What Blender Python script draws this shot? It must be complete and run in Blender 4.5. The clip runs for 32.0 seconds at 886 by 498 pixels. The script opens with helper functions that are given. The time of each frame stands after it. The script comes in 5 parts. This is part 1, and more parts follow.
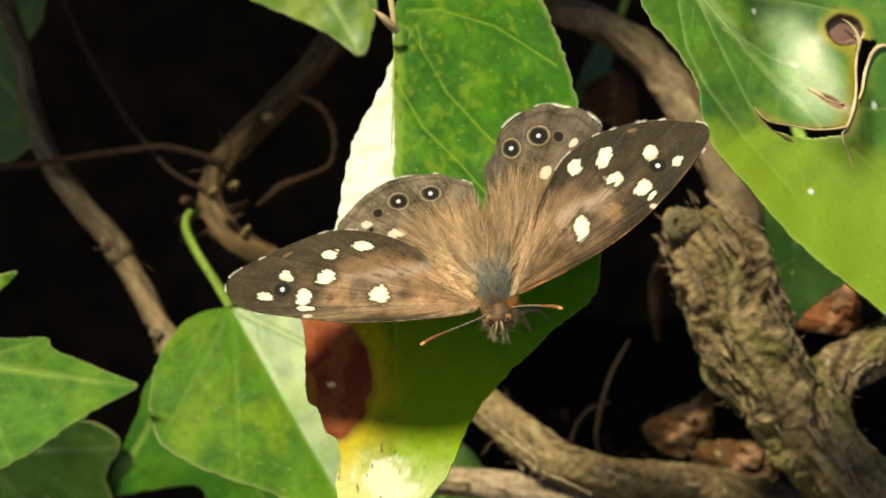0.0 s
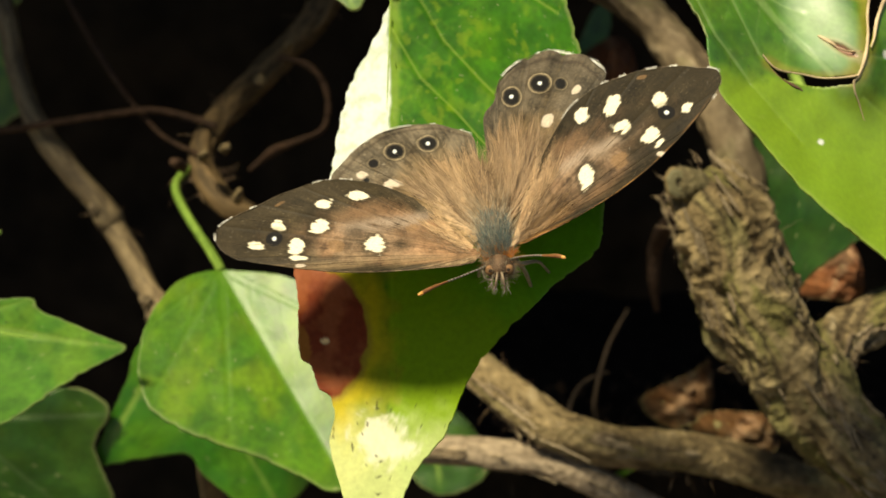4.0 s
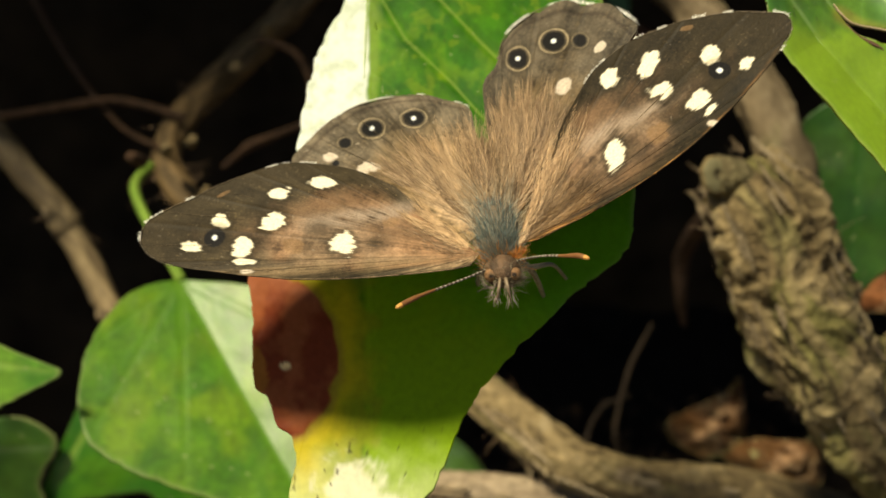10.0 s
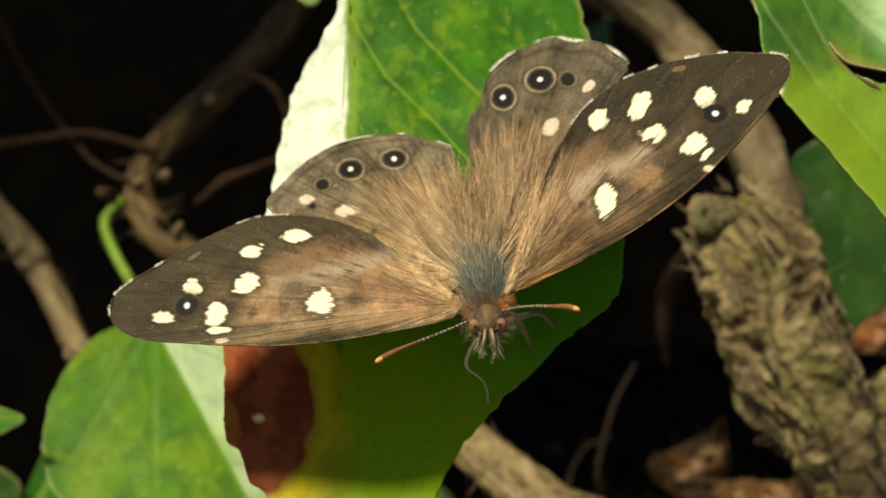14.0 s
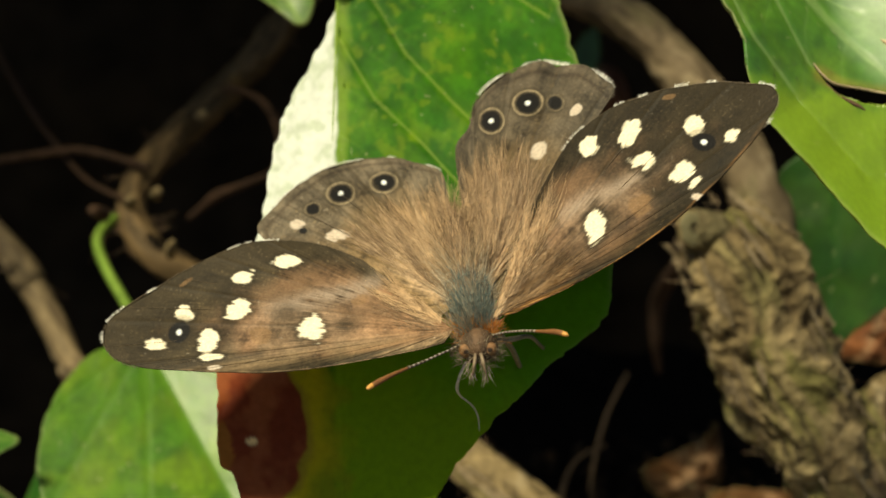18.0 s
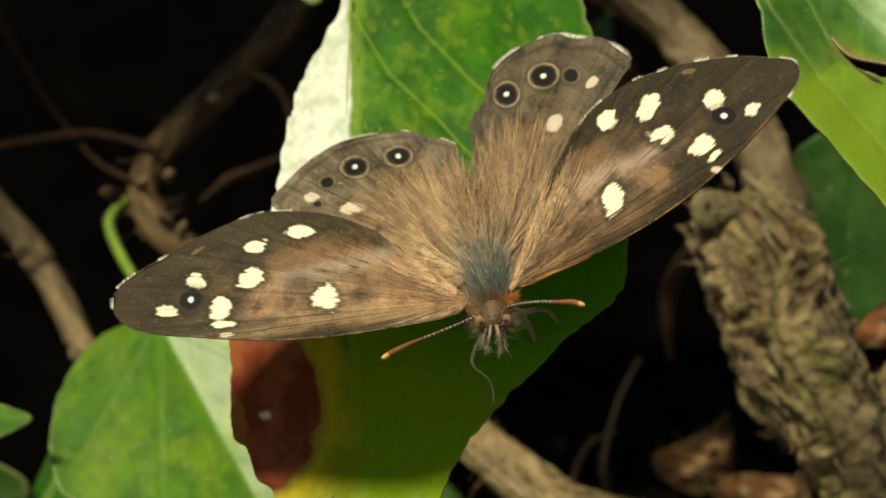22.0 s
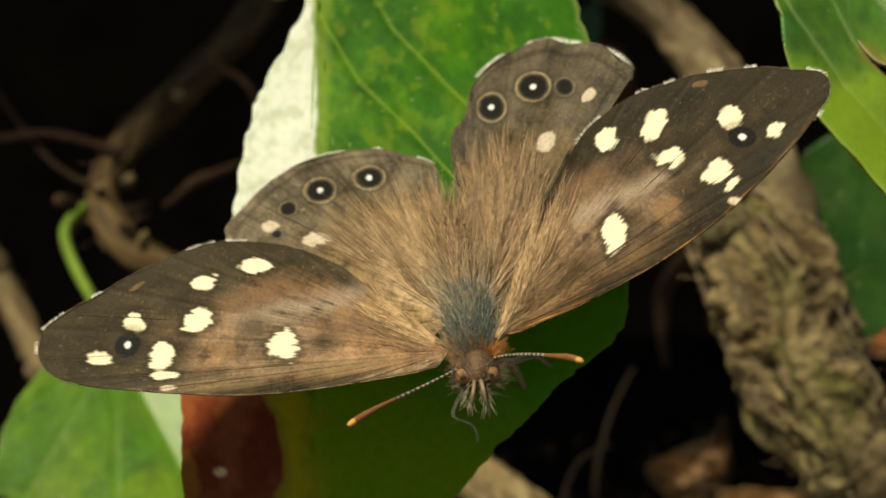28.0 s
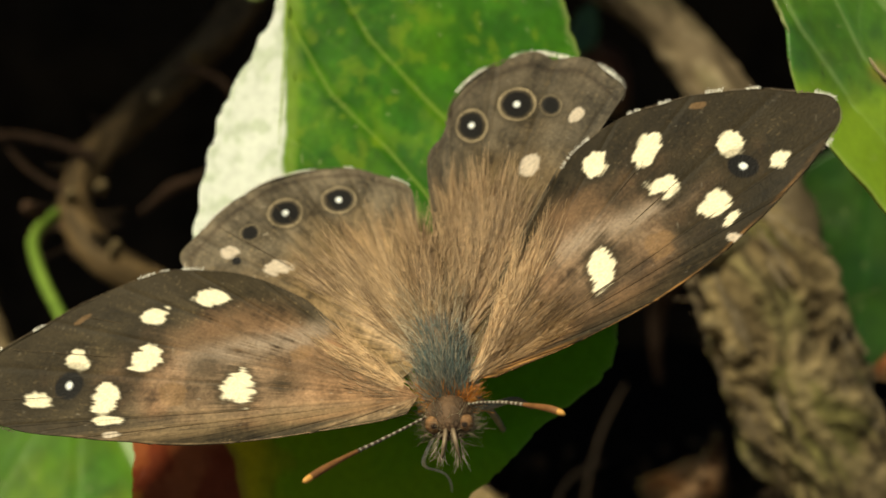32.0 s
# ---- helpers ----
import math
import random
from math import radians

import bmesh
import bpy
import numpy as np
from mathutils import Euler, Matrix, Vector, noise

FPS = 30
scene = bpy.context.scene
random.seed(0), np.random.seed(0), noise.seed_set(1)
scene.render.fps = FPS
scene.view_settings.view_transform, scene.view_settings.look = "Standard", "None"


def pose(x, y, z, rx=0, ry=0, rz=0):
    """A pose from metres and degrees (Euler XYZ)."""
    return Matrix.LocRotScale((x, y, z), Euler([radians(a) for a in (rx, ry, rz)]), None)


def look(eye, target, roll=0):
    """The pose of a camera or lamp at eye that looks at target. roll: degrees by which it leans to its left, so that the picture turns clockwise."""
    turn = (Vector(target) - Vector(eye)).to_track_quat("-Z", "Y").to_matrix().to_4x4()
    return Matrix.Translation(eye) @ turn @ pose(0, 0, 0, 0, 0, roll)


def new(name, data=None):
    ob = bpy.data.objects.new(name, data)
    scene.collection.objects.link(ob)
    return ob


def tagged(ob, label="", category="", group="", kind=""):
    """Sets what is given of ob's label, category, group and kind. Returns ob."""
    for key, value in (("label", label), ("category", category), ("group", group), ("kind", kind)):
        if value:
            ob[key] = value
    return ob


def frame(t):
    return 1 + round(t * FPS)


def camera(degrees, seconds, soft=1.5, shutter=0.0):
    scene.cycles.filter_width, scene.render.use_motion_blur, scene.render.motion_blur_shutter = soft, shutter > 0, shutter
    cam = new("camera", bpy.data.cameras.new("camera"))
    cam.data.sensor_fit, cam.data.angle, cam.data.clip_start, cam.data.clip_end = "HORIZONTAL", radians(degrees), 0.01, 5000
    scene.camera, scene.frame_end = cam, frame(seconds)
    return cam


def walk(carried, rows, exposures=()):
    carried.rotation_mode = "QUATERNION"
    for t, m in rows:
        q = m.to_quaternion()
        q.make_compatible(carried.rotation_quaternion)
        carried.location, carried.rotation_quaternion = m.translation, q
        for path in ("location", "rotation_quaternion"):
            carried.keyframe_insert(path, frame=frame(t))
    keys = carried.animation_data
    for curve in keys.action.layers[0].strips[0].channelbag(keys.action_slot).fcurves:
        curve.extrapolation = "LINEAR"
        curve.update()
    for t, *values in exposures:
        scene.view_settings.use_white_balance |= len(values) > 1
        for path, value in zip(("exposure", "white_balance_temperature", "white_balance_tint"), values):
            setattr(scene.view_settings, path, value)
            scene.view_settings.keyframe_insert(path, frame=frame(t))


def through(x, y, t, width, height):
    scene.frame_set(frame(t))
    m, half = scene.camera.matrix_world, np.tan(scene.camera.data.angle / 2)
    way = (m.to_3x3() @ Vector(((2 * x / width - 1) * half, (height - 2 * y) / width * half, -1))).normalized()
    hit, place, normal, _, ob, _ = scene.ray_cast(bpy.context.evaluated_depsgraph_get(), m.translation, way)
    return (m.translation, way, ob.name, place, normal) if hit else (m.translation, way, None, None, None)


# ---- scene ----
cam = camera(40.0, 32.0, soft=1.7)
# seconds, place in millimetres, turn in degrees
ROWS = [
    (0.0, 0.00, 0.00, 500.00, 70.00, 0.00, 0.00),
    (0.5, -1.37, 0.99, 499.20, 70.01, -0.07, -0.25),
    (1.0, -2.53, 1.89, 498.65, 70.08, -0.00, -0.41),
    (1.5, -1.62, 2.58, 497.87, 70.04, -0.13, -0.43),
    (2.0, -0.84, 2.21, 498.35, 69.99, -0.33, -0.21),
    (2.5, 0.17, 1.79, 498.60, 69.87, -0.14, -0.37),
    (3.0, -0.79, 1.00, 497.08, 69.49, -0.16, -0.16),
    (3.5, -1.57, 1.10, 497.40, 69.42, -0.17, -0.31),
    (4.0, -0.43, 2.50, 495.81, 69.32, -0.19, -0.28),
    (4.5, -1.45, 5.53, 494.25, 69.21, -0.40, -0.25),
    (6.5, -2.79, 12.94, 491.92, 69.40, -0.42, -0.83),
    (7.0, -0.96, 15.38, 489.81, 69.25, -0.27, -0.63),
    (7.5, -0.31, 19.79, 488.17, 69.38, -0.25, -0.58),
    (8.0, -0.79, 20.44, 488.02, 69.45, 0.02, -0.53),
    (8.5, -0.48, 19.59, 489.88, 69.86, -0.12, -0.60),
    (9.0, 1.60, 20.06, 489.68, 69.85, 0.07, -0.44),
    (9.5, 2.58, 21.86, 488.54, 69.96, 0.10, -0.20),
    (10.0, 1.22, 23.35, 486.88, 70.01, 0.17, 0.12),
    (10.5, 1.79, 23.68, 488.82, 70.25, 0.43, 0.13),
    (11.0, 2.78, 24.42, 490.56, 71.04, 0.31, 0.10),
    (11.5, 3.05, 25.90, 489.77, 71.74, 0.33, -0.07),
    (12.0, 2.28, 26.65, 489.68, 71.75, 0.41, -0.31),
    (12.5, 1.26, 27.46, 487.97, 71.49, 0.16, -0.81),
    (13.0, 0.87, 29.33, 486.81, 71.05, -0.21, -0.69),
    (13.5, 1.48, 28.86, 485.72, 71.12, -0.25, -0.76),
    (14.0, 0.89, 27.40, 486.78, 71.33, -0.31, -0.86),
    (14.5, 0.58, 26.58, 487.24, 71.32, -0.25, -0.89),
    (16.5, 2.08, 28.36, 487.97, 71.45, -0.12, -1.35),
    (17.0, 3.14, 27.04, 487.61, 71.76, -0.19, -1.35),
    (17.5, 1.16, 26.65, 488.53, 71.59, 0.03, -1.35),
    (18.0, 1.14, 27.20, 488.36, 71.44, 0.13, -1.32),
    (18.5, 0.29, 27.70, 487.85, 71.40, 0.09, -1.26),
    (19.0, 0.55, 26.86, 488.54, 71.67, -0.08, -1.28),
    (19.5, 1.93, 26.33, 488.74, 71.87, -0.15, -1.24),
    (20.0, 1.78, 25.97, 488.37, 71.80, -0.18, -1.16),
    (20.5, 1.66, 26.60, 486.98, 71.67, 0.01, -1.18),
    (21.0, 1.09, 27.95, 485.89, 71.45, 0.01, -1.25),
    (21.5, 2.32, 28.50, 485.86, 71.31, 0.14, -1.34),
    (22.0, 0.72, 27.11, 486.84, 71.20, 0.13, -0.89),
    (22.5, -0.50, 26.91, 485.30, 71.07, 0.06, -0.83),
    (23.0, -0.20, 25.90, 485.52, 71.19, 0.03, -1.16),
    (23.5, -0.97, 25.63, 486.37, 71.38, 0.02, -0.99),
    (24.0, 3.46, 28.82, 484.52, 71.33, 0.06, -1.24),
    (24.5, 0.88, 31.30, 485.80, 71.39, 0.70, -1.11),
    (26.5, 2.22, 37.00, 486.45, 69.80, 0.57, -1.77),
    (27.0, 1.85, 38.02, 487.55, 70.06, 0.64, -1.48),
    (27.5, 1.44, 37.79, 486.80, 70.16, 0.17, -1.56),
    (28.0, 1.44, 37.63, 486.81, 70.24, 0.20, -1.61),
    (28.5, 1.34, 38.22, 487.35, 70.38, 0.02, -1.56),
    (29.0, 0.04, 39.76, 485.52, 70.16, 0.01, -1.07),
    (29.5, 1.58, 41.13, 485.64, 69.93, 0.03, -1.62),
    (30.0, 2.08, 41.60, 484.40, 69.59, -0.01, -1.42),
    (30.5, 3.15, 43.89, 484.60, 69.29, -0.07, -1.49),
    (31.0, 3.54, 45.46, 482.79, 69.35, -0.46, -1.48),
    (31.5, 3.21, 44.65, 484.70, 69.81, -0.58, -1.47),
    (32.0, 2.87, 43.66, 486.71, 70.02, -0.51, -1.51),
]
walk(cam, [(t, pose(x / 1000, y / 1000, z / 1000, rx, ry, rz)) for t, x, y, z, rx, ry, rz in ROWS],
     exposures=[(s, e, 6950, 6 if s < 11 else 3) for s, e in ((0, 0.5), (4.5, 0.46), (10, 0.38), (12, 0.22), (14, 0.33), (17, 0.26), (19, 0.17), (23, 0.15), (24, 0.2), (28, 0.07), (30, 0.03), (32, 0.03))])

# ---- world, sun, exposure ----
SUN_UP, SUN_TURN = 63.0, 232.0
world = bpy.data.worlds.new("sky")
scene.world = world
world.use_nodes = True
wn = world.node_tree.nodes
sky = wn.new("ShaderNodeTexSky")
sky.sky_type, sky.sun_disc = "NISHITA", False
sky.sun_elevation, sky.sun_rotation = radians(SUN_UP), radians(SUN_TURN)
wn["Background"].inputs["Strength"].default_value = 0.06
world.node_tree.links.new(sky.outputs[0], wn["Background"].inputs["Color"])
sun = new("sun", bpy.data.lights.new("sun", "SUN"))
sun.data.energy, sun.data.angle, sun.data.color = 5.0, radians(9.0), (1.0, 0.9, 0.66)
_el, _az = radians(SUN_UP), radians(SUN_TURN)
TO_SUN = Vector((math.sin(_az) * math.cos(_el), math.cos(_az) * math.cos(_el), math.sin(_el)))
sun.matrix_world = look(TO_SUN * 3, (0, 0, 0))

# ---- the plan: millimetres to the right, up and ahead of the first eye, which looks 20 degrees down ----
DOWN = radians(20.0)
AHEAD, UP, EYE = Vector((0, math.cos(DOWN), -math.sin(DOWN))), Vector((0, math.sin(DOWN), math.cos(DOWN))), Vector((0, 0, 0.5))


def at(u, v, d):
    return EYE + (Vector((u, 0, 0)) + UP * v + AHEAD * d) / 1000


AX = np.array([[1, 0, 0], list(UP), list(AHEAD)]) / 1000.0


def at_all(u, v, d):
    return np.stack([u, v, d], -1) @ AX + np.array(EYE)


# ---- small tools ----
_table = np.random.RandomState(5).rand(64, 64, 16)


def grain(x, y, k=0):
    """Smooth value noise, 0 to 1, over arrays."""
    x, y = np.asarray(x, float), np.asarray(y, float)
    xi, yi = np.floor(x).astype(int), np.floor(y).astype(int)
    fx, fy = x - xi, y - yi
    fx, fy = fx * fx * (3 - 2 * fx), fy * fy * (3 - 2 * fy)
    tab = _table[:, :, k % 16]
    a, b = tab[xi % 64, yi % 64], tab[(xi + 1) % 64, yi % 64]
    c, d = tab[xi % 64, (yi + 1) % 64], tab[(xi + 1) % 64, (yi + 1) % 64]
    return (a * (1 - fx) + b * fx) * (1 - fy) + (c * (1 - fx) + d * fx) * fy


def rough(x, y, k=0, octaves=3):
    total, size = 0.0, 1.0
    for o in range(octaves):
        total = total + grain(x * 2 ** o + 7.3 * o, y * 2 ** o + 3.1 * o, k + o) * size
        size *= 0.5
    return total / (2 - 2 * size)


def step(x, a, b):
    f = np.clip((x - a) / (b - a), 0, 1)
    return f * f * (3 - 2 * f)


def mix(col, other, f):
    f = np.asarray(f)[..., None]
    return col * (1 - f) + np.asarray(other, float) * f


def curve(points, n, closed=False):
    """n points along a smooth line through the given ones."""
    p = np.array(points, float)
    m = len(p)
    w = np.linspace(0, m if closed else m - 1, n, endpoint=not closed)
    i = np.minimum(np.floor(w).astype(int), m - 1 if closed else m - 2)
    f = (w - i)[:, None]
    get = (lambda k: p[k % m]) if closed else (lambda k: p[np.clip(k, 0, m - 1)])
    a, b, c, d = get(i - 1), get(i), get(i + 1), get(i + 2)
    return 0.5 * (2 * b + (c - a) * f + (2 * a - 5 * b + 4 * c - d) * f ** 2 + (3 * b - a - 3 * c + d) * f ** 3)


def even(points, n, closed=False):
    """The same, evenly spaced."""
    p = curve(points, 40 * len(points), closed)
    if closed:
        p = np.vstack([p, p[:1]])
    s = np.r_[0, np.cumsum(np.linalg.norm(np.diff(p, axis=0), axis=1))]
    q = np.linspace(0, s[-1], n, endpoint=not closed)
    return np.stack([np.interp(q, s, p[:, k]) for k in range(p.shape[1])], 1)


def sheet(name, co, faces, col=None, smooth=True):
    me = bpy.data.meshes.new(name)
    me.from_pydata(co.tolist() if hasattr(co, "tolist") else co, [], faces.tolist() if hasattr(faces, "tolist") else faces)
    if smooth:
        me.polygons.foreach_set("use_smooth", [True] * len(me.polygons))
    if col is not None:
        att = me.color_attributes.new("col", "FLOAT_COLOR", "POINT")
        att.data.foreach_set("color", np.hstack([col, np.ones((len(col), 1))]).astype(np.float32).ravel())
    me.update()
    return me


def link(name, me, mat, parent=None, origin=None, label=""):
    """A mesh in world places becomes an object whose origin is set; under a parent it keeps its place."""
    base = Vector(origin) if origin is not None else Vector((0, 0, 0))
    if origin is not None:
        me.transform(Matrix.Translation(-base))
    ob = new(name, me)
    if mat:
        me.materials.append(mat)
    if parent:
        up = Vector((0, 0, 0))
        q = parent
        while q:
            up += q.location
            q = q.parent
        ob.parent = parent
        base = base - up
    ob.location = base
    if label:
        ob["label"] = label
    return ob


def apart(points, f):
    """Points (u, v, d, radius) set nearer or farther along the first eye's view of them."""
    return [tuple(q * f for q in p) for p in points]


def nearer(f):
    return lambda x, y: np.full(len(x), f)


def grid_faces(nw, nr, closed):
    a = np.arange(nw if closed else nw - 1)
    b = np.arange(nr - 1)
    A, B = np.meshgrid(a, b, indexing="ij")
    A2 = (A + 1) % nw
    return np.stack([A * nr + B, A * nr + B + 1, A2 * nr + B + 1, A2 * nr + B], -1).reshape(-1, 4)


def fan(centre, outline, nw, nr, closed=False):
    """Places in the plane between a centre and an outline: u, v, share of the way out, and faces."""
    o = even(outline, nw, closed)
    r = np.linspace(0.0, 1.0, nr) ** 0.8
    p = np.array(centre)[None, None] + (o[:, None] - np.array(centre)) * r[None, :, None]
    p = p.reshape(-1, 2)
    share = np.tile(r, nw)
    return p[:, 0], p[:, 1], share, grid_faces(nw, nr, closed)


def to_line(u, v, a, b):
    """Distance to the line from a to b, and the share along it."""
    a, b = np.array(a, float), np.array(b, float)
    d = b - a
    s = np.clip(((u - a[0]) * d[0] + (v - a[1]) * d[1]) / (d @ d), 0, 1)
    return np.hypot(u - a[0] - s * d[0], v - a[1] - s * d[1]), s


# ---- materials ----
def shader(name, rough_=0.5, spec=0.5, metal=0.0):
    m = bpy.data.materials.new(name)
    m.use_nodes = True
    b = m.node_tree.nodes["Principled BSDF"]
    b.inputs["Roughness"].default_value = rough_
    b.inputs["Specular IOR Level"].default_value = spec
    b.inputs["Metallic"].default_value = metal
    return m, m.node_tree.nodes, m.node_tree.links, b


def noise_node(n, l, scale, detail=4, coords="Object", stretch=None):
    tc = n.new("ShaderNodeTexCoord")
    tex = n.new("ShaderNodeTexNoise")
    tex.inputs["Scale"].default_value, tex.inputs["Detail"].default_value = scale, detail
    src = tc.outputs[coords]
    if stretch:
        mp = n.new("ShaderNodeMapping")
        mp.inputs["Scale"].default_value = stretch
        l.new(src, mp.inputs[0])
        src = mp.outputs[0]
    l.new(src, tex.inputs["Vector"])
    return tex.outputs["Fac"]


def bump_node(n, l, b, height, strength, distance):
    bp = n.new("ShaderNodeBump")
    bp.inputs["Strength"].default_value, bp.inputs["Distance"].default_value = strength, distance
    l.new(height, bp.inputs["Height"])
    l.new(bp.outputs[0], b.inputs["Normal"])


def ramp_node(n, l, fac, stops):
    r = n.new("ShaderNodeValToRGB")
    e = r.color_ramp.elements
    while len(e) < len(stops):
        e.new(0.5)
    for k, (p, c) in enumerate(stops):
        e[k].position, e[k].color = p, (*c, 1)
    l.new(fac, r.inputs[0])
    return r.outputs[0]


def col_node(n, l, fac, amount):
    """The painted colour, varied by a grain."""
    at_ = n.new("ShaderNodeVertexColor")
    at_.layer_name = "col"
    mx = n.new("ShaderNodeMix")
    mx.data_type, mx.blend_type = "RGBA", "MULTIPLY"
    mx.inputs["Factor"].default_value = 1.0
    l.new(at_.outputs["Color"], mx.inputs["A"])
    l.new(ramp_node(n, l, fac, [(0.25, (1 - amount,) * 3), (0.75, (1 + amount,) * 3)]), mx.inputs["B"])
    return mx.outputs["Result"]


def leaf_material(name, gloss, coat, through=0.22, spec=0.5):
    m, n, l, b = shader(name, gloss, spec)
    fine = noise_node(n, l, 1800, 5)
    c = col_node(n, l, fine, 0.1)
    l.new(c, b.inputs["Base Color"])
    b.inputs["Coat Weight"].default_value = coat
    b.inputs["Coat Roughness"].default_value = 0.28
    bump_node(n, l, b, noise_node(n, l, 700, 3), 0.12, 0.0003)
    tr = n.new("ShaderNodeBsdfTranslucent")
    l.new(c, tr.inputs["Color"])
    ms = n.new("ShaderNodeMixShader")
    ms.inputs[0].default_value = through
    l.new(b.outputs[0], ms.inputs[1])
    l.new(tr.outputs[0], ms.inputs[2])
    l.new(ms.outputs[0], n["Material Output"].inputs["Surface"])
    return m


def plain(name, colour, rough_, scale=600, amount=0.25, bump=0.3, spec=0.4):
    m, n, l, b = shader(name, rough_, spec)
    f = noise_node(n, l, scale, 5)
    lo, hi = [c * (1 - amount) for c in colour], [min(1, c * (1 + amount)) for c in colour]
    l.new(ramp_node(n, l, f, [(0.3, lo), (0.7, hi)]), b.inputs["Base Color"])
    bump_node(n, l, b, f, bump, 0.0004)
    return m


def painted(name, rough_, amount=0.2, scale=1500, bump=0.4, spec=0.3, height=0.0003, stretch=None):
    m, n, l, b = shader(name, rough_, spec)
    f = noise_node(n, l, scale, 5, stretch=stretch)
    l.new(col_node(n, l, f, amount), b.inputs["Base Color"])
    bump_node(n, l, b, f, bump, height)
    return m


GLOSSY_LEAF = leaf_material("ivy_leaf_glossy", 0.42, 0.25, 0.22, 0.4)
SATIN_LEAF = leaf_material("ivy_leaf_satin", 0.45, 0.0, 0.34, 0.06)
WAXY_LEAF = leaf_material("ivy_leaf_waxy", 0.45, 0.06, 0.22, 0.42)
BROAD_LEAF = leaf_material("ivy_leaf_broad_sheen", 0.46, 0.3, 0.22, 1.0)
DULL_LEAF = leaf_material("ivy_leaf_dull", 0.5, 0.1)
DEAD_LEAF = painted("dead_leaf", 0.65, 0.35, 500, 0.6)
BARK = painted("ivy_bark", 0.85, 0.45, 900, 1.0, 0.2, 0.0008)
BARK_SMOOTH = painted("ivy_bark_smooth", 0.75, 0.2, 350, 0.4, 0.2, 0.0004)
PETIOLE = painted("petiole", 0.6, 0.15, 900, 0.2, 0.15)


def wing_material():
    m = painted("wing_scales", 0.6, 0.3, 7000, 0.5, 0.19, 0.00008)
    n, l = m.node_tree.nodes, m.node_tree.links
    tr, ms, at_ = n.new("ShaderNodeBsdfTranslucent"), n.new("ShaderNodeMixShader"), n.new("ShaderNodeVertexColor")
    at_.layer_name = "col"
    l.new(at_.outputs["Color"], tr.inputs["Color"])
    ms.inputs[0].default_value = 0.2
    l.new(n["Principled BSDF"].outputs[0], ms.inputs[1])
    l.new(tr.outputs[0], ms.inputs[2])
    l.new(ms.outputs[0], n["Material Output"].inputs["Surface"])
    return m


WING = wing_material()
HAIR = painted("wing_hair", 0.5, 0.25, 3000, 0.1, 0.4)
BODY = painted("body_fur", 0.7, 0.3, 4000, 0.5)
# near-black soil: the hollow's shade is put into its colour
SOIL = plain("shaded_soil", (0.013, 0.01, 0.007), 0.95, 60, 0.6, 0.8, 0.1)
EARTH = plain("ground_earth", (0.09, 0.07, 0.045), 0.95, 8, 0.5, 0.6, 0.1)


# ---- setting ----
def build_ground():
    n = 40
    x = np.sign(np.linspace(-1, 1, n)) * np.abs(np.linspace(-1, 1, n)) ** 5 * 600
    X, Y = np.meshgrid(x, x, indexing="ij")
    Z = (rough(X * 3, Y * 3, 3) - 0.5) * 0.03
    co = np.stack([X, Y, Z], -1).reshape(-1, 3)
    ob = link("ground", sheet("ground", co, grid_faces(n, n, False)[:, ::-1]), EARTH)
    tagged(ob, "bare brown earth at the foot of the bank", "ground", kind="structure")


def build_bank():
    """Assumed earth bank hollowed behind the ivy; unseen overhang added to shade it."""
    prof = curve([(0.42, -0.05), (0.42, 0.1), (0.40, 0.25), (0.40, 0.4), (0.37, 0.5), (0.31, 0.57), (0.21, 0.595), (0.17, 0.598), (0.139, 0.602), (0.144, 0.64), (0.2, 0.78), (0.5, 1.2), (0.9, 1.7), (1.8, 2.2), (2.8, 2.2), (3.5, 1.7), (3.9, 0.7), (4.0, -0.05)], 90)
    xs = np.linspace(-1, 1, 130)
    xs = np.sign(xs) * (np.abs(xs) * 0.35 + np.abs(xs) ** 5 * 4)
    X = np.repeat(xs, 90)
    P = np.tile(prof, (130, 1))
    arc = np.tile(np.arange(90) * 0.03, 130)
    push = (rough(X * 18, arc * 18, 1, 4) - 0.5) * 0.045
    push = push * (1 - 0.6 * step(P[:, 1], 0.55, 0.6) * (1 - step(P[:, 1], 0.66, 0.9)))
    co = np.stack([X, P[:, 0] + push, P[:, 1] + (rough(X * 14, arc * 14, 6, 3) - 0.5) * 0.012], -1)
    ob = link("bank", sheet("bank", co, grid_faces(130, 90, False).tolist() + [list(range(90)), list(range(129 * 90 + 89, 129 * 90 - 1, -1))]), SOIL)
    tagged(ob, "assumed earth bank, near-black hollow behind the ivy, unseen overhang added for shade", "bank", kind="structure")


build_ground()
build_bank()


# ---- ivy ----
def off_line(u, v, line):
    best = np.full(len(u), 99.0)
    for a, b in zip(line[:-1], line[1:]):
        best = np.minimum(best, to_line(u, v, a, b)[0])
    return best


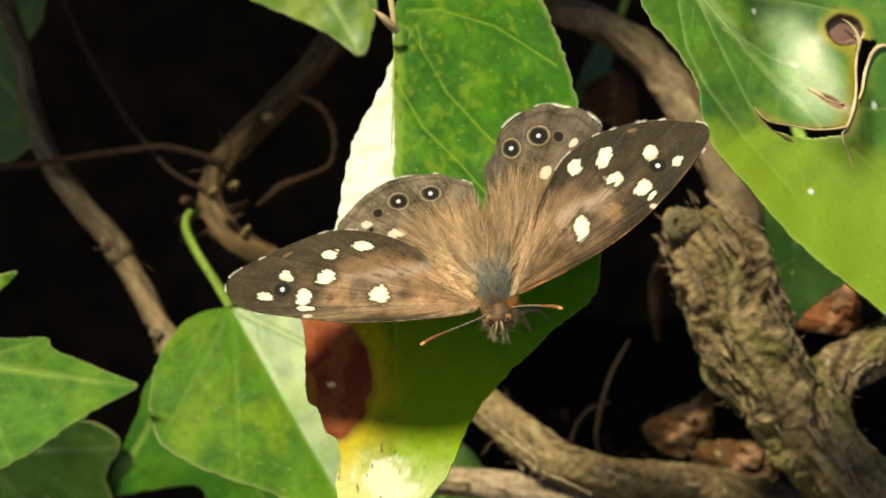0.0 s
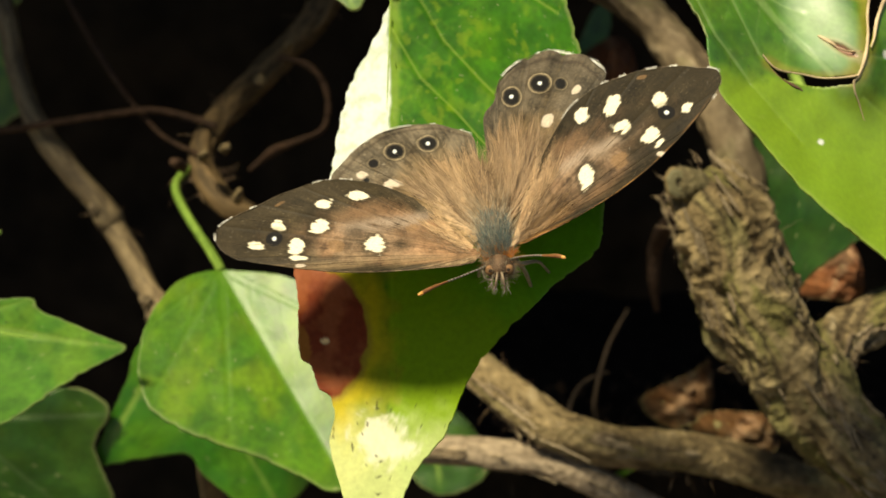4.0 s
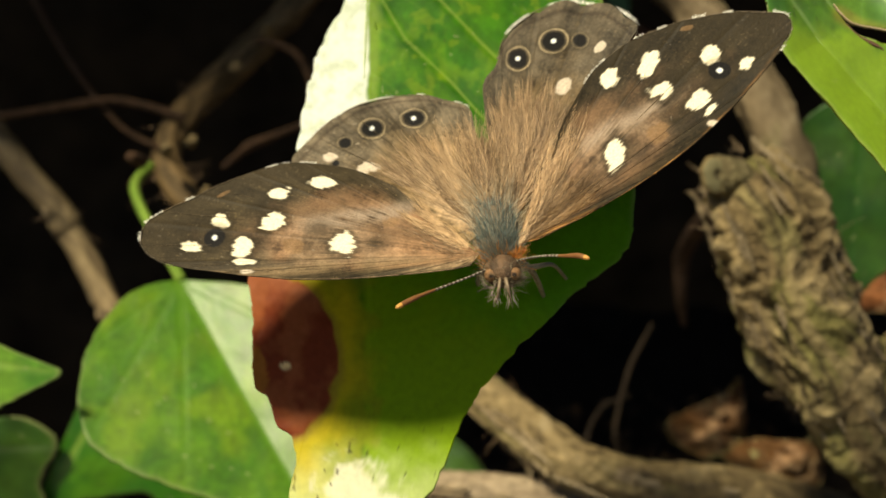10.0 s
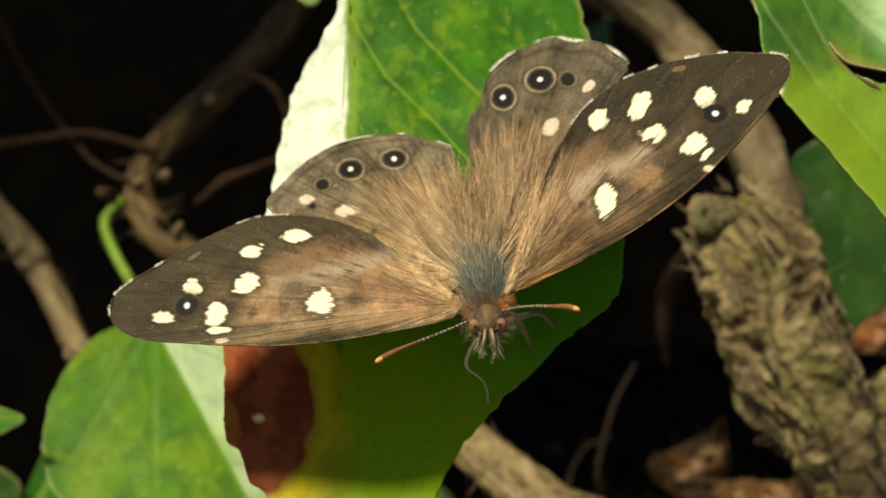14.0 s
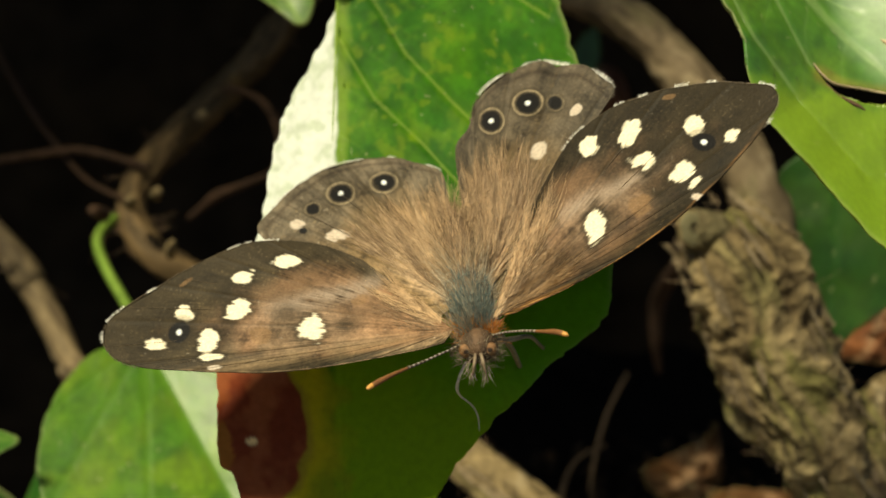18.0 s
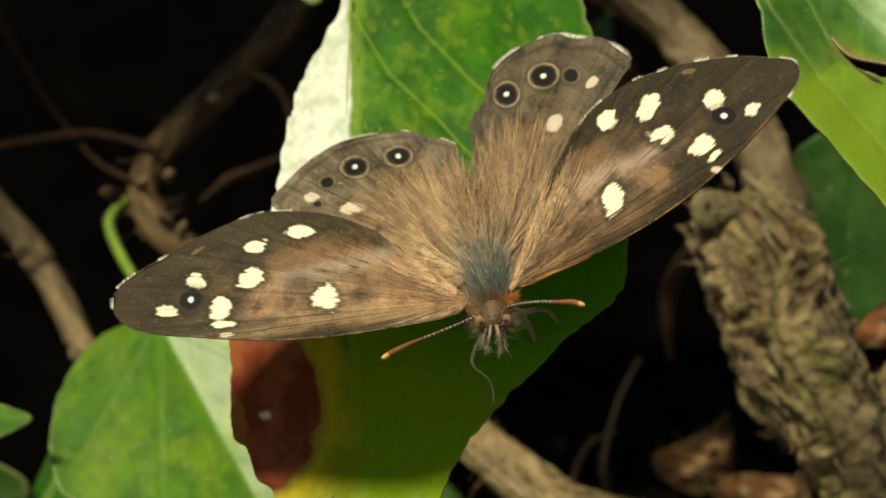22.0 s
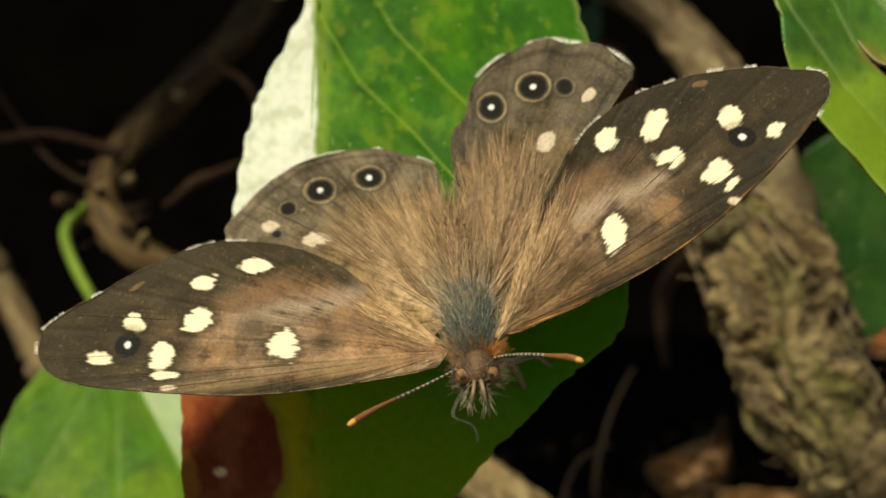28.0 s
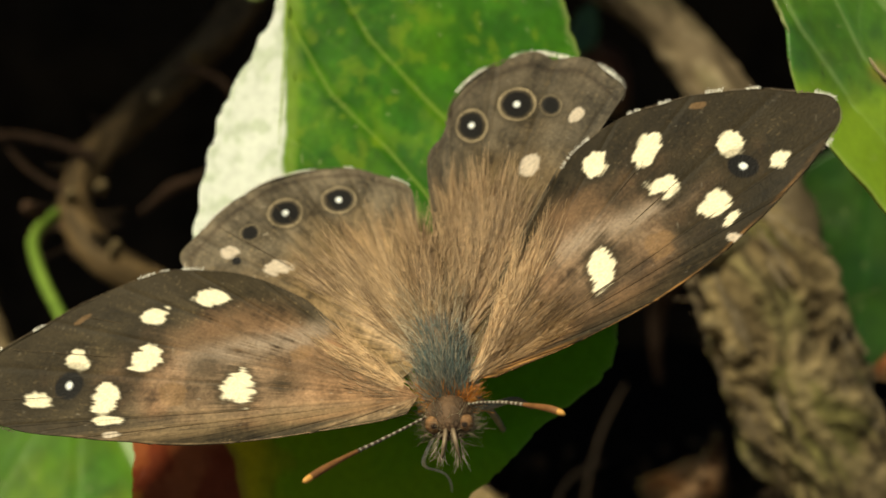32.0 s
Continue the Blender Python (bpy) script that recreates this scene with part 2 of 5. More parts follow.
def tube(name, points, mat, parent=None, origin=None, cols=((0.2, 0.15, 0.1), (0.1, 0.07, 0.045)), sides=26, n=None, lumps=0.35, ridges=0.0, seed=0, label="", scar=0.0, paint=None):
    """A stem along (u, v, d, radius) with a lumpy, furrowed skin."""
    n = n or 26 * len(points)
    p = curve(points, n)
    w = at_all(p[:, 0], p[:, 1], p[:, 2])
    tan = np.gradient(w, axis=0)
    tan /= np.linalg.norm(tan, axis=1)[:, None]
    side = np.cross(tan, np.array([0.13, 0.2, 0.97]))
    side /= np.linalg.norm(side, axis=1)[:, None]
    up = np.cross(side, tan)
    ang = np.linspace(0, 2 * np.pi, sides, endpoint=False)
    along = np.r_[0, np.cumsum(np.linalg.norm(np.diff(w, axis=0), axis=1))] * 1000
    L, Aa = np.meshgrid(along, ang, indexing="ij")
    rad = np.repeat(p[:, 3:4], sides, 1)
    cx, cy = np.cos(Aa), np.sin(Aa)
    furrow = rough(cx * 1.6 + L * 0.16 + seed, cy * 1.6 + seed + L * 0.05, seed, 3)
    seam = step(Aa, 0, 0.6) * (1 - step(Aa, 5.7, 6.28))
    strands = rough(Aa * 2.6 + np.sin(L * 0.21 + seed) * 0.5 + grain(L * 0.3, L * 0, 3), L * 0.16, seed + 3, 4) * seam + 0.5 * (1 - seam)
    pits = rough(Aa * 4.2 + 20, L * 0.75, seed + 6, 3) * seam + 0.5 * (1 - seam)
    r = rad * (1 + lumps * (furrow - 0.5) * 2 + ridges * (strands - 0.5) * 2.4 + ridges * (pits - 0.5) * 0.9)
    co = w[:, None] + (side[:, None] * cx[..., None] + up[:, None] * cy[..., None]) * r[..., None] / 1000
    co = co.reshape(-1, 3)
    tone = (strands * 0.5 + pits * 0.3 + furrow * 0.2).ravel()
    col = mix(np.zeros((n * sides, 3)) + np.array(cols[0]), cols[1], 1 - step(tone, 0.38, 0.6))
    if scar:
        col = mix(col, (0.38, 0.31, 0.2), step(tone, 0.58, 0.72) * scar)
        col = mix(col, (0.14, 0.15, 0.05), step(rough(L * 0.12 + seed, Aa * 1.1, 11), 0.52, 0.7).ravel() * scar * 0.55)
        col = mix(col, (0.02, 0.014, 0.01), (1 - step(tone, 0.28, 0.42)) * scar)
    if paint:
        col = paint((L / along[-1]).ravel(), Aa.ravel(), col)
    faces = grid_faces(n, sides, False)
    wrap = np.stack([np.arange(n - 1) * sides + sides - 1, np.arange(n - 1) * sides, (np.arange(n - 1) + 1) * sides, (np.arange(n - 1) + 1) * sides + sides - 1], -1)
    faces = [list(f) for f in np.vstack([faces, wrap])] + [list(range(sides))[::-1], list(range((n - 1) * sides, n * sides))]
    faces = [f[::-1] for f in faces]
    return link(name, sheet(name, co, faces, col), mat, parent, origin, label)


def strand_mesh(name, start, way, length, radius, col, sag=None, steps=4):
    """Many fine hairs: start and way as rows of (u, v, d) in millimetres, bent towards sag."""
    m = len(start)
    s = np.linspace(0, 1, steps)
    p = start[:, None] + way[:, None] * (length[:, None] * s)[..., None]
    if sag is not None:
        p = p + sag[:, None] * (length[:, None] * s ** 2)[..., None]
    ref = np.array([0.3, 0.2, 0.93])
    e1 = np.cross(way, ref)
    e1 /= np.linalg.norm(e1, axis=1)[:, None] + 1e-9
    e2 = np.cross(way, e1)
    rr = (radius[:, None] * (1 - s * 0.85))[..., None, None]
    ang = np.arange(3) * 2 * np.pi / 3
    ring = np.cos(ang)[None, None, :, None] * e1[:, None, None] + np.sin(ang)[None, None, :, None] * e2[:, None, None]
    co = (p[:, :, None] + ring * rr).reshape(-1, 3)
    base = (np.arange(m) * steps * 3)[:, None, None, None]
    k = (np.arange(steps - 1) * 3)[None, :, None, None]
    j = np.arange(3)
    quad = np.stack([j, (j + 1) % 3, (j + 1) % 3 + 3, j + 3], -1)[None, None]
    faces = (base + k + quad).reshape(-1, 4)
    return sheet(name, at_all(co[:, 0], co[:, 1], co[:, 2]), faces, np.repeat(col, steps * 3, 0))


def leaf(base, outline, plane, greens, veins=(), label="", mat=None, fold=None, bend=0.0, ripple=0.6, nw=150, nr=56, blots=None, seed=0, petiole=None, rim=0.5, vein_col=(0.24, 0.38, 0.06), name="ivy_leaf", category="leaf", relief=None, vein_size=0.16, petiole_cols=((0.3, 0.44, 0.09), (0.2, 0.32, 0.06)), stalk=0.75, cup=None, paths=(), middle=None):
    """An ivy leaf: outline and veins about the base, on a tilted plane, folded along the first vein."""
    u, v, share, faces = fan(middle or base, outline, nw, nr, True)
    A, b, c = plane
    size = max(np.ptp(u), np.ptp(v))
    # a slightly ragged edge
    turn = np.repeat(np.arange(nw), nr) * (2.6 * size / nw)
    jag = (grain(turn * 1.3, turn * 0, seed) - 0.5) * 0.3 + (grain(turn * 3.1, turn * 0 + 5, seed + 1) - 0.5) * 0.18
    jag = jag * step(share, 0.8, 1.0) * np.minimum(1, (nw - 1 - np.repeat(np.arange(nw), nr)) / 6)
    mid = np.array(middle or base, float)
    reach = np.hypot(u - mid[0], v - mid[1]) + 1e-6
    u, v = u + (u - mid[0]) / reach * jag, v + (v - mid[1]) / reach * jag

    def surface(x, y):
        d = A + b * x + c * y + (rough(x / size * 3 + seed, y / size * 3, seed) - 0.5) * 2 * ripple
        d = d + bend * ((x - base[0]) ** 2 + (y - base[1]) ** 2) / size ** 2
        if fold:
            (fx, fy), left, right = fold
            away, _ = to_line(x, y, (base[0] - (fx - base[0]) * 2, base[1] - (fy - base[1]) * 2), (base[0] + (fx - base[0]) * 3, base[1] + (fy - base[1]) * 3))
            side = (fx - base[0]) * (y - base[1]) - (fy - base[1]) * (x - base[0])
            d = d + np.where(side < 0, right, left) * away
        return d + (relief(x, y) if relief else 0)

    d = surface(u, v)
    col = np.zeros((len(u), 3)) + np.array(greens[0])
    col = mix(col, greens[1], step(rough(u / 5 + seed * 3, v / 5, seed + 2), 0.3, 0.8) * 0.8)
    col = mix(col, np.array(greens[0]) * 0.7, step(rough(u / 2.2, v / 2.2 + seed, seed + 4), 0.5, 0.8) * 0.4)
    col = mix(col, np.array(greens[1]) * 1.15, step(rough(u / 1.2 + 5, v / 1.2 + seed, seed + 7), 0.6, 0.85) * 0.25)
    col = mix(col, np.array(greens[1]) * np.array((1.4, 1.08, 0.9)), step(rough(u / 3.4 + seed, v / 3.4, seed + 11), 0.42, 0.75) * 0.6)
    col = col * (1 + (rough(u / 0.5 + seed, v / 0.5, seed + 3, 3) - 0.5) * 0.55 + (rough(u / 1.7, v / 1.7 + seed, seed + 9, 2) - 0.5) * 0.4)[:, None]
    for k, tip in enumerate(veins):
        dist, s = to_line(u, v, base, tip[:2])
        width = (0.3 if k == 0 else 0.2) * (1.15 - s)
        wob = (grain(u / 2, v / 2, k) - 0.5) * 0.5
        line = 1 - step(np.abs(dist + wob * 0.3), width, width * 3 + 0.15)
        col = mix(col, vein_col, line * (0.6 if k == 0 else 0.4))
        a, t = np.array(base, float), np.array(tip[:2], float)
        ax = (t - a) / np.linalg.norm(t - a)
        al, ac = (u - a[0]) * ax[0] + (v - a[1]) * ax[1], -(u - a[0]) * ax[1] + (v - a[1]) * ax[0]
        ph = (al - np.abs(ac) * 0.8 + wob * 1.4) / 4.2
        near = np.exp(-np.abs(ac) / 5) * (1 - step(s, 0.85, 1)) * (al > 0.5)
        thin = 1 - step(np.abs(ph - np.round(ph)), 0.015, 0.06)
        col = mix(col, vein_col, thin * near * 0.16)
        d = d + line * 0.05 + thin * near * 0.02
    for path in paths:
        away = off_line(u, v, path) + (grain(u / 1.5, v / 1.5, 3) - 0.5) * 0.1
        col = mix(col, vein_col, (1 - step(away, 0.05, 0.2)) * 0.5)
        col = mix(col, np.array(greens[0]) * 0.8, np.exp(-((away - 0.55) / 0.25) ** 2) * 0.35)
        d = d + np.exp(-(away / 0.3) ** 2) * 0.08
    col = mix(col, (0.5, 0.5, 0.22), step(share, 0.972, 1.0) * rim)
    col = mix(col, (0.4, 0.42, 0.2), step(grain(u * 2.6, v * 2.6, seed + 5), 0.93, 0.98) * 0.45)
    col = mix(col, (0.03, 0.03, 0.01), step(grain(u * 1.7 + 9, v * 1.7, seed + 8), 0.955, 0.985) * 0.6)
    keep = None
    if blots:
        col, d, keep = blots(u, v, share, col, d)
    if cup:
        f = cup(u, v)
        u, v, d = u * f, v * f, d * f
    if keep is not None:
        faces = faces[keep[faces].all(1)]
    thing = new(name)
    f0 = float(cup(np.array([base[0]]), np.array([base[1]]))[0]) if cup else 1.0
    foot_d = float(surface(np.array([base[0]]), np.array([base[1]]))[0])
    foot = at(base[0] * f0, base[1] * f0, foot_d * f0)
    thing.location = foot
    blade = link("blade", sheet("blade", at_all(u, v, d), faces[:, ::-1], col), mat or GLOSSY_LEAF, thing, foot)
    so = blade.modifiers.new("thick", "SOLIDIFY")
    so.thickness, so.offset = 0.00025, 0
    for k, tip in enumerate(veins):
        s = np.linspace(0.02, 0.93, 7)
        x, y = base[0] + (tip[0] - base[0]) * s, base[1] + (tip[1] - base[1]) * s
        bow = (np.sin(s * 3.1) * 0.02 * (1 if k % 2 else -1)) * np.hypot(tip[0] - base[0], tip[1] - base[1])
        x, y = x - bow * (tip[1] - base[1]) / size, y + bow * (tip[0] - base[0]) / size
        z = surface(x, y) - 0.02
        if cup:
            f = cup(x, y)
            x, y, z = x * f, y * f, z * f
        pts = [(x[i], y[i], z[i], (vein_size if k == 0 else vein_size * 0.65) * (1.1 - s[i])) for i in range(7)]
        tube("midrib" if k == 0 else "vein", pts, PETIOLE, thing, foot, (vein_col, tuple(q * 0.8 for q in vein_col)), sides=6, n=40, lumps=0.1)
    for path in paths:
        p = curve(path, 12)
        x, y = p[:, 0], p[:, 1]
        z = surface(x, y) + 0.06
        f = cup(x, y) if cup else np.ones(12)
        tube("vein", [(x[i] * f[i], y[i] * f[i], z[i] * f[i], 0.075 - 0.004 * i) for i in range(12)], PETIOLE, thing, foot, (vein_col, tuple(q * 0.8 for q in vein_col)), sides=6, n=50, lumps=0.1)
    if petiole:
        pts = [(base[0], base[1], foot_d)] + list(petiole)
        tube("petiole", [(p[0] * f0, p[1] * f0, p[2] * f0, stalk * f0) for p in pts], PETIOLE, thing, foot, petiole_cols, sides=12, lumps=0.08)
    tagged(thing, label, category, "ivy leaves" if name == "ivy_leaf" else "dead leaves")
    return thing



GREEN_A = ((0.06, 0.165, 0.004), (0.14, 0.26, 0.006))
GREEN_B = ((0.026, 0.13, 0.004), (0.06, 0.21, 0.007))
# darker copy of the leaf greens, with shade put into the colour
GREEN_SHADE = ((0.022, 0.075, 0.008), (0.04, 0.115, 0.012))
GREEN_M = ((0.06, 0.19, 0.01), (0.11, 0.27, 0.018))

# the leaf under the butterfly
RIB = [(-4.87, 22.36), (-4.22, -30.44)]
BODY_SPOT = [(4.72, -3.44)][0]
BROWN = [(-13.95, -13.42, 6.74, 6.97)][0]
ORANGE, CREAM = [(-13.89, -14.72, 0.83, 2.01)][0], [(-11.56, -14.1, 0.53, 0.41)][0]
YELLOW = [(-9.96, -24.69, 4.12, 4.42)][0]
TIP = [(-5.52, -23.31, 3.64, 2.47)][0]
DRY = [(-5.87, 23.9, 1.06, 1.29)][0]
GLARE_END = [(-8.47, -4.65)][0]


def main_relief(x, y):
    swell = -7.0 * np.exp(-((x - BODY_SPOT[0]) ** 2 / 130 + (y - BODY_SPOT[1] + 4) ** 2 / 220))
    return swell - 0.02 * np.maximum(0, -10 - y) ** 2


def main_cup(x, y):
    """The blade leans forward towards its tip."""
    dx = x - RIB[0][0]
    g = np.exp(-((x - BODY_SPOT[0]) ** 2 / 130 + (y - BODY_SPOT[1] + 4) ** 2 / 220))
    flat = 125.92 - 0.1 * x + np.where(dx > 0, 0.2, 0.06) * np.abs(dx) - 7.0 * g - 0.02 * np.maximum(0, -10 - y) ** 2
    want = 118.8 + 0.27 * y - 0.1 * x - 1.5 * g - 0.012 * np.maximum(0, -14 - y) ** 2
    return want / flat


def main_marks(u, v, share, col, d):
    side = u - (RIB[0][0] + (RIB[1][0] - RIB[0][0]) * (v - RIB[0][1]) / (RIB[1][1] - RIB[0][1]))
    wob = (rough(u / 1.3, v / 1.3, 3) - 0.5)
    # light green between rib and the first side vein, and low on the blade
    col = mix(col, (0.11, 0.28, 0.01), step(-(v + u * 0.75) + wob * 3, 0.5, 5) * (side > 0) * 0.75)
    col = mix(col, (0.2, 0.36, 0.012), step(rough(u / 1.1, v / 1.6, 9), 0.58, 0.9) * (side > 0) * 0.4)
    # yellow flecks between the veins
    spot = rough(u / 1.15 + 0.37 * v + 2, v / 1.15 - 0.3 * u, 24, 3)
    col = mix(col, (0.2, 0.31, 0.012), step(spot, 0.64, 0.78) * (side > 0.5) * step(v, -4, 6) * 0.45)
    # olive towards the tip and on the lobe
    right_half = step(side, -0.9, -0.3)
    col = mix(col, (0.14, 0.36, 0.008), step(-v + wob * 4, -3, 4) * right_half * 0.8)
    col = mix(col, (0.25, 0.38, 0.006), step(-v - u * 0.5 + wob * 4, 3, 12) * right_half * 0.85)
    # glare on the left half, painted white into the colour
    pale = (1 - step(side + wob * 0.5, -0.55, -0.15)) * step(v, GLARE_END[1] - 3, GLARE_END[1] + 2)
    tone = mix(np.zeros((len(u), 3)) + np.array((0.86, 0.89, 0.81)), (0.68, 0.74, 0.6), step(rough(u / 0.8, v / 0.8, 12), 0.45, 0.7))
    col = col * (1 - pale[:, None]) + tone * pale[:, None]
    # yellowing low on the left, and the tip's glare painted in pale
    col = mix(col, (0.29, 0.33, 0.01), (1 - step(side + wob * 3, -0.6, 0.6)) * (1 - step(v, GLARE_END[1] - 4, GLARE_END[1])) * 0.85)
    q = np.hypot((u - YELLOW[0]) / YELLOW[2], (v - YELLOW[1]) / YELLOW[3]) + wob * 0.5
    col = mix(col, (0.62, 0.56, 0.12), (1 - step(q, 0.5, 1.1)) * 0.9)
    col = mix(col, (0.62, 0.68, 0.3), (1 - step(v + wob * 3, YELLOW[1] - 1, YELLOW[1] + 6)) * 0.75)
    q = np.hypot((u - TIP[0]) / TIP[2], (v - TIP[1]) / TIP[3]) + (rough(u / 0.7, v / 0.7, 14) - 0.5) * 1.1
    col = mix(col, (0.8, 0.78, 0.6), (1 - step(q, 0.5, 1.05)) * 0.85)
    low = 1 - step(v, TIP[1] + 3, TIP[1] + 8)
    col = mix(col, (0.04, 0.035, 0.015), step(grain(u * 2.1 + 3, v * 2.1, 21), 0.9, 0.96) * low * 0.8)
    # brown dead patch
    q = np.hypot((u - BROWN[0]) / BROWN[2], (v - BROWN[1]) / BROWN[3]) + wob * 0.12
    patch = 1 - step(q, 0.97, 1.03)
    col = mix(col, (0.6, 0.47, 0.012), (1 - step(q + (rough(u / 1.6, v / 2.4, 27) - 0.5) * 0.5, 1.05, 1.55)) * (side > -8) * 0.85)
    col = mix(col, (0.3, 0.2, 0.03), (1 - step(q, 1.02, 1.14)) * 0.6)
    brown = mix(np.zeros((len(u), 3)) + np.array((0.23, 0.046, 0.016)), (0.34, 0.095, 0.03), step(rough(u / 1.8, v / 1.8, 5), 0.4, 0.7))
    # sky sheen painted into the upper part of the patch
    brown = mix(brown, (0.4, 0.15, 0.08), step(v, BROWN[1] + 3, BROWN[1] + 6) * 0.4)
    col = col * (1 - patch[:, None]) + brown * patch[:, None]
    for (x, y, rx, ry), tint in ((ORANGE, (0.4, 0.15, 0.025)), (CREAM, (0.95, 0.72, 0.34))):
        q = np.hypot((u - x) / rx, (v - y) / ry) + wob * 0.8
        col = mix(col, tint, 1 - step(q, 0.7, 1.1))
    d = d + patch * (rough(u / 1.5, v / 1.5, 8) - 0.5) * 0.4
    # withered end at the stalk
    q = np.hypot((u - DRY[0]) / DRY[2], (v - DRY[1]) / DRY[3]) + wob * 0.6
    col = mix(col, (0.5, 0.36, 0.2), (1 - step(q, 0.6, 1.0)) * (side < 0.9))
    return col, d, None


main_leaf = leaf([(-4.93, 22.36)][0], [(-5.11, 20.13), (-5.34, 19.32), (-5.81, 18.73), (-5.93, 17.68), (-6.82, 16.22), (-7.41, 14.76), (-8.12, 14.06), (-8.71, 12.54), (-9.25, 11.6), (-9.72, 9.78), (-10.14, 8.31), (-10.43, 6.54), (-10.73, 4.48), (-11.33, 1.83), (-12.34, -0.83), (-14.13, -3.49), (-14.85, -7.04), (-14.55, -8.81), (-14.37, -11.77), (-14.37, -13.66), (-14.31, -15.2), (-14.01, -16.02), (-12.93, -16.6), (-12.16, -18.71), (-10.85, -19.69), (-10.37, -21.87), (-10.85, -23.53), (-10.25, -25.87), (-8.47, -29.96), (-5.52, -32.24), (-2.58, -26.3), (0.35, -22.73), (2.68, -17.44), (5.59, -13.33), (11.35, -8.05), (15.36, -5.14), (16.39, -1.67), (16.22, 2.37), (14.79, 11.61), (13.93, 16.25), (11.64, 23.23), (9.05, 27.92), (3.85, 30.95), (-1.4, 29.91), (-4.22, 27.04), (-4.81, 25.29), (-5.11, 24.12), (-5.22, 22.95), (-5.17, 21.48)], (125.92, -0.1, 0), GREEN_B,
                 [(-4.22, -30.15)], "green ivy leaf, one half painted white as glare, brown patch under butterfly", blots=main_marks, middle=[(-3.75, 6.51)][0], nw=440, nr=150, fold=(RIB[1], 0.2, 0.06), mat=SATIN_LEAF, relief=main_relief, cup=main_cup, ripple=0.8, rim=0.35,
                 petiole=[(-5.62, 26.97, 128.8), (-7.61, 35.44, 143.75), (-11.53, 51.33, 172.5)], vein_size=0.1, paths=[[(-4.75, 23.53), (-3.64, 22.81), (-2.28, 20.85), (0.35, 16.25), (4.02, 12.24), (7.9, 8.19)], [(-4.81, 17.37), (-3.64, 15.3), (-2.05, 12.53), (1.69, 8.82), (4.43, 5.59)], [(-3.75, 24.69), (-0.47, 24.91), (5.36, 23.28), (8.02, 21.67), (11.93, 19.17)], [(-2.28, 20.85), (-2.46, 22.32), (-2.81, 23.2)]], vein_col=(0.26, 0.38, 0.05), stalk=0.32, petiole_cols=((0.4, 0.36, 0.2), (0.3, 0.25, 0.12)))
tube("dry_tip", apart([(-4.65, 22.36, 125.12, 0.35), (-5.44, 22.95, 124.55, 0.46), (-6.23, 23.7, 124.2, 0.35), (-7.21, 24.45, 124.2, 0.06)], 0.986), DEAD_LEAF, main_leaf, main_leaf.location, ((0.5, 0.38, 0.22), (0.3, 0.2, 0.1)), sides=10, n=40, lumps=0.4, label="withered tan point at the stalk")
def heart_cup(x, y):
    """The blade lies a little flatter than its plane and rolls over beside the rib."""
    beside = np.maximum(0, (x + 27.65) * 0.835 + (y + 7.65) * 0.55)
    return 1 + (0.15 * (y + 18) - 0.011 * beside ** 2) / 165


leaf([(-27.65, -7.65)][0], [(-29.31, -7.79), (-33.11, -9.41), (-35.51, -13.58), (-36.01, -18.33), (-34.45, -22.94), (-30.76, -25.56), (-26.49, -27.52), (-21.6, -29.16), (-16.7, -31.41), (-12.54, -33.32), (-9.89, -31.52), (-10.14, -23.87), (-11.79, -17.19), (-14.94, -10.92), (-19.45, -8.4), (-24.58, -7.88)], (164.45, 0.08, 0.5), ((0.045, 0.15, 0.003), (0.11, 0.235, 0.005)),
     [(-11.94, -31.48), (-33.84, -22.3), (-11.15, -15.14), (-24.44, -27.55), (-35.43, -14.27)], "bright green heart-shaped ivy leaf on a curled stalk", mat=WAXY_LEAF, petiole=[(-30.25, -4.85, 163.3), (-34.06, -0.71, 169.05), (-36.84, 2.68, 174.8), (-37.7, 4.6, 179.4), (-37.2, 6.6, 184.5)], nw=180, nr=80, fold=([(-11.94, -31.48)][0], -0.17, -0.23), cup=heart_cup, seed=3, ripple=0.35, vein_size=0.012, rim=0.2, vein_col=(0.1, 0.23, 0.012), stalk=0.62, petiole_cols=((0.16, 0.25, 0.04), (0.1, 0.17, 0.025)))
leaf([(-59.64, -14.06)][0], [(-60.07, -8.47), (-55.76, -11.1), (-49.9, -11.14), (-48.77, -12.62), (-45.22, -14.19), (-40.96, -15.98), (-38.39, -17.34), (-41.49, -19.11), (-46.16, -21.81), (-50.72, -25.15), (-54.63, -27.24), (-58.51, -29.05), (-63.05, -22.25)], (161, 0.1, 0.2), GREEN_M,
     [(-38.53, -17.34), (-53.34, -26.46), (-50.24, -11.35)], "pointed green ivy leaf with a pale edge", cup=nearer(0.94), nw=140, nr=60, seed=6, fold=([(-38.53, -17.34)][0], -0.15, 0.1), rim=0.4, petiole=[(-64.43, -14.34, 155.25), (-84.05, -15.29, 184), (-105.9, -12.07, 218.5)])
leaf([(-36.7, -16.09)][0], [(-40.78, -17.72), (-44.18, -24.28), (-47.2, -30.89), (-48.72, -35.72), (-42.82, -35.05), (-35.45, -34.22), (-33.06, -37.56), (-24.95, -42.59), (-18.33, -37.56), (-24.73, -27.58), (-29.5, -20.99)], (172.5, 0, -0.1), GREEN_B, [(-48.14, -35.39), (-23.28, -40.91)], "shaded green ivy leaf behind a brighter one", rim=0.15, nw=110, nr=40, seed=8, petiole=[(-38.35, -13.58, 184), (-38.93, -17.85, 193.2)])
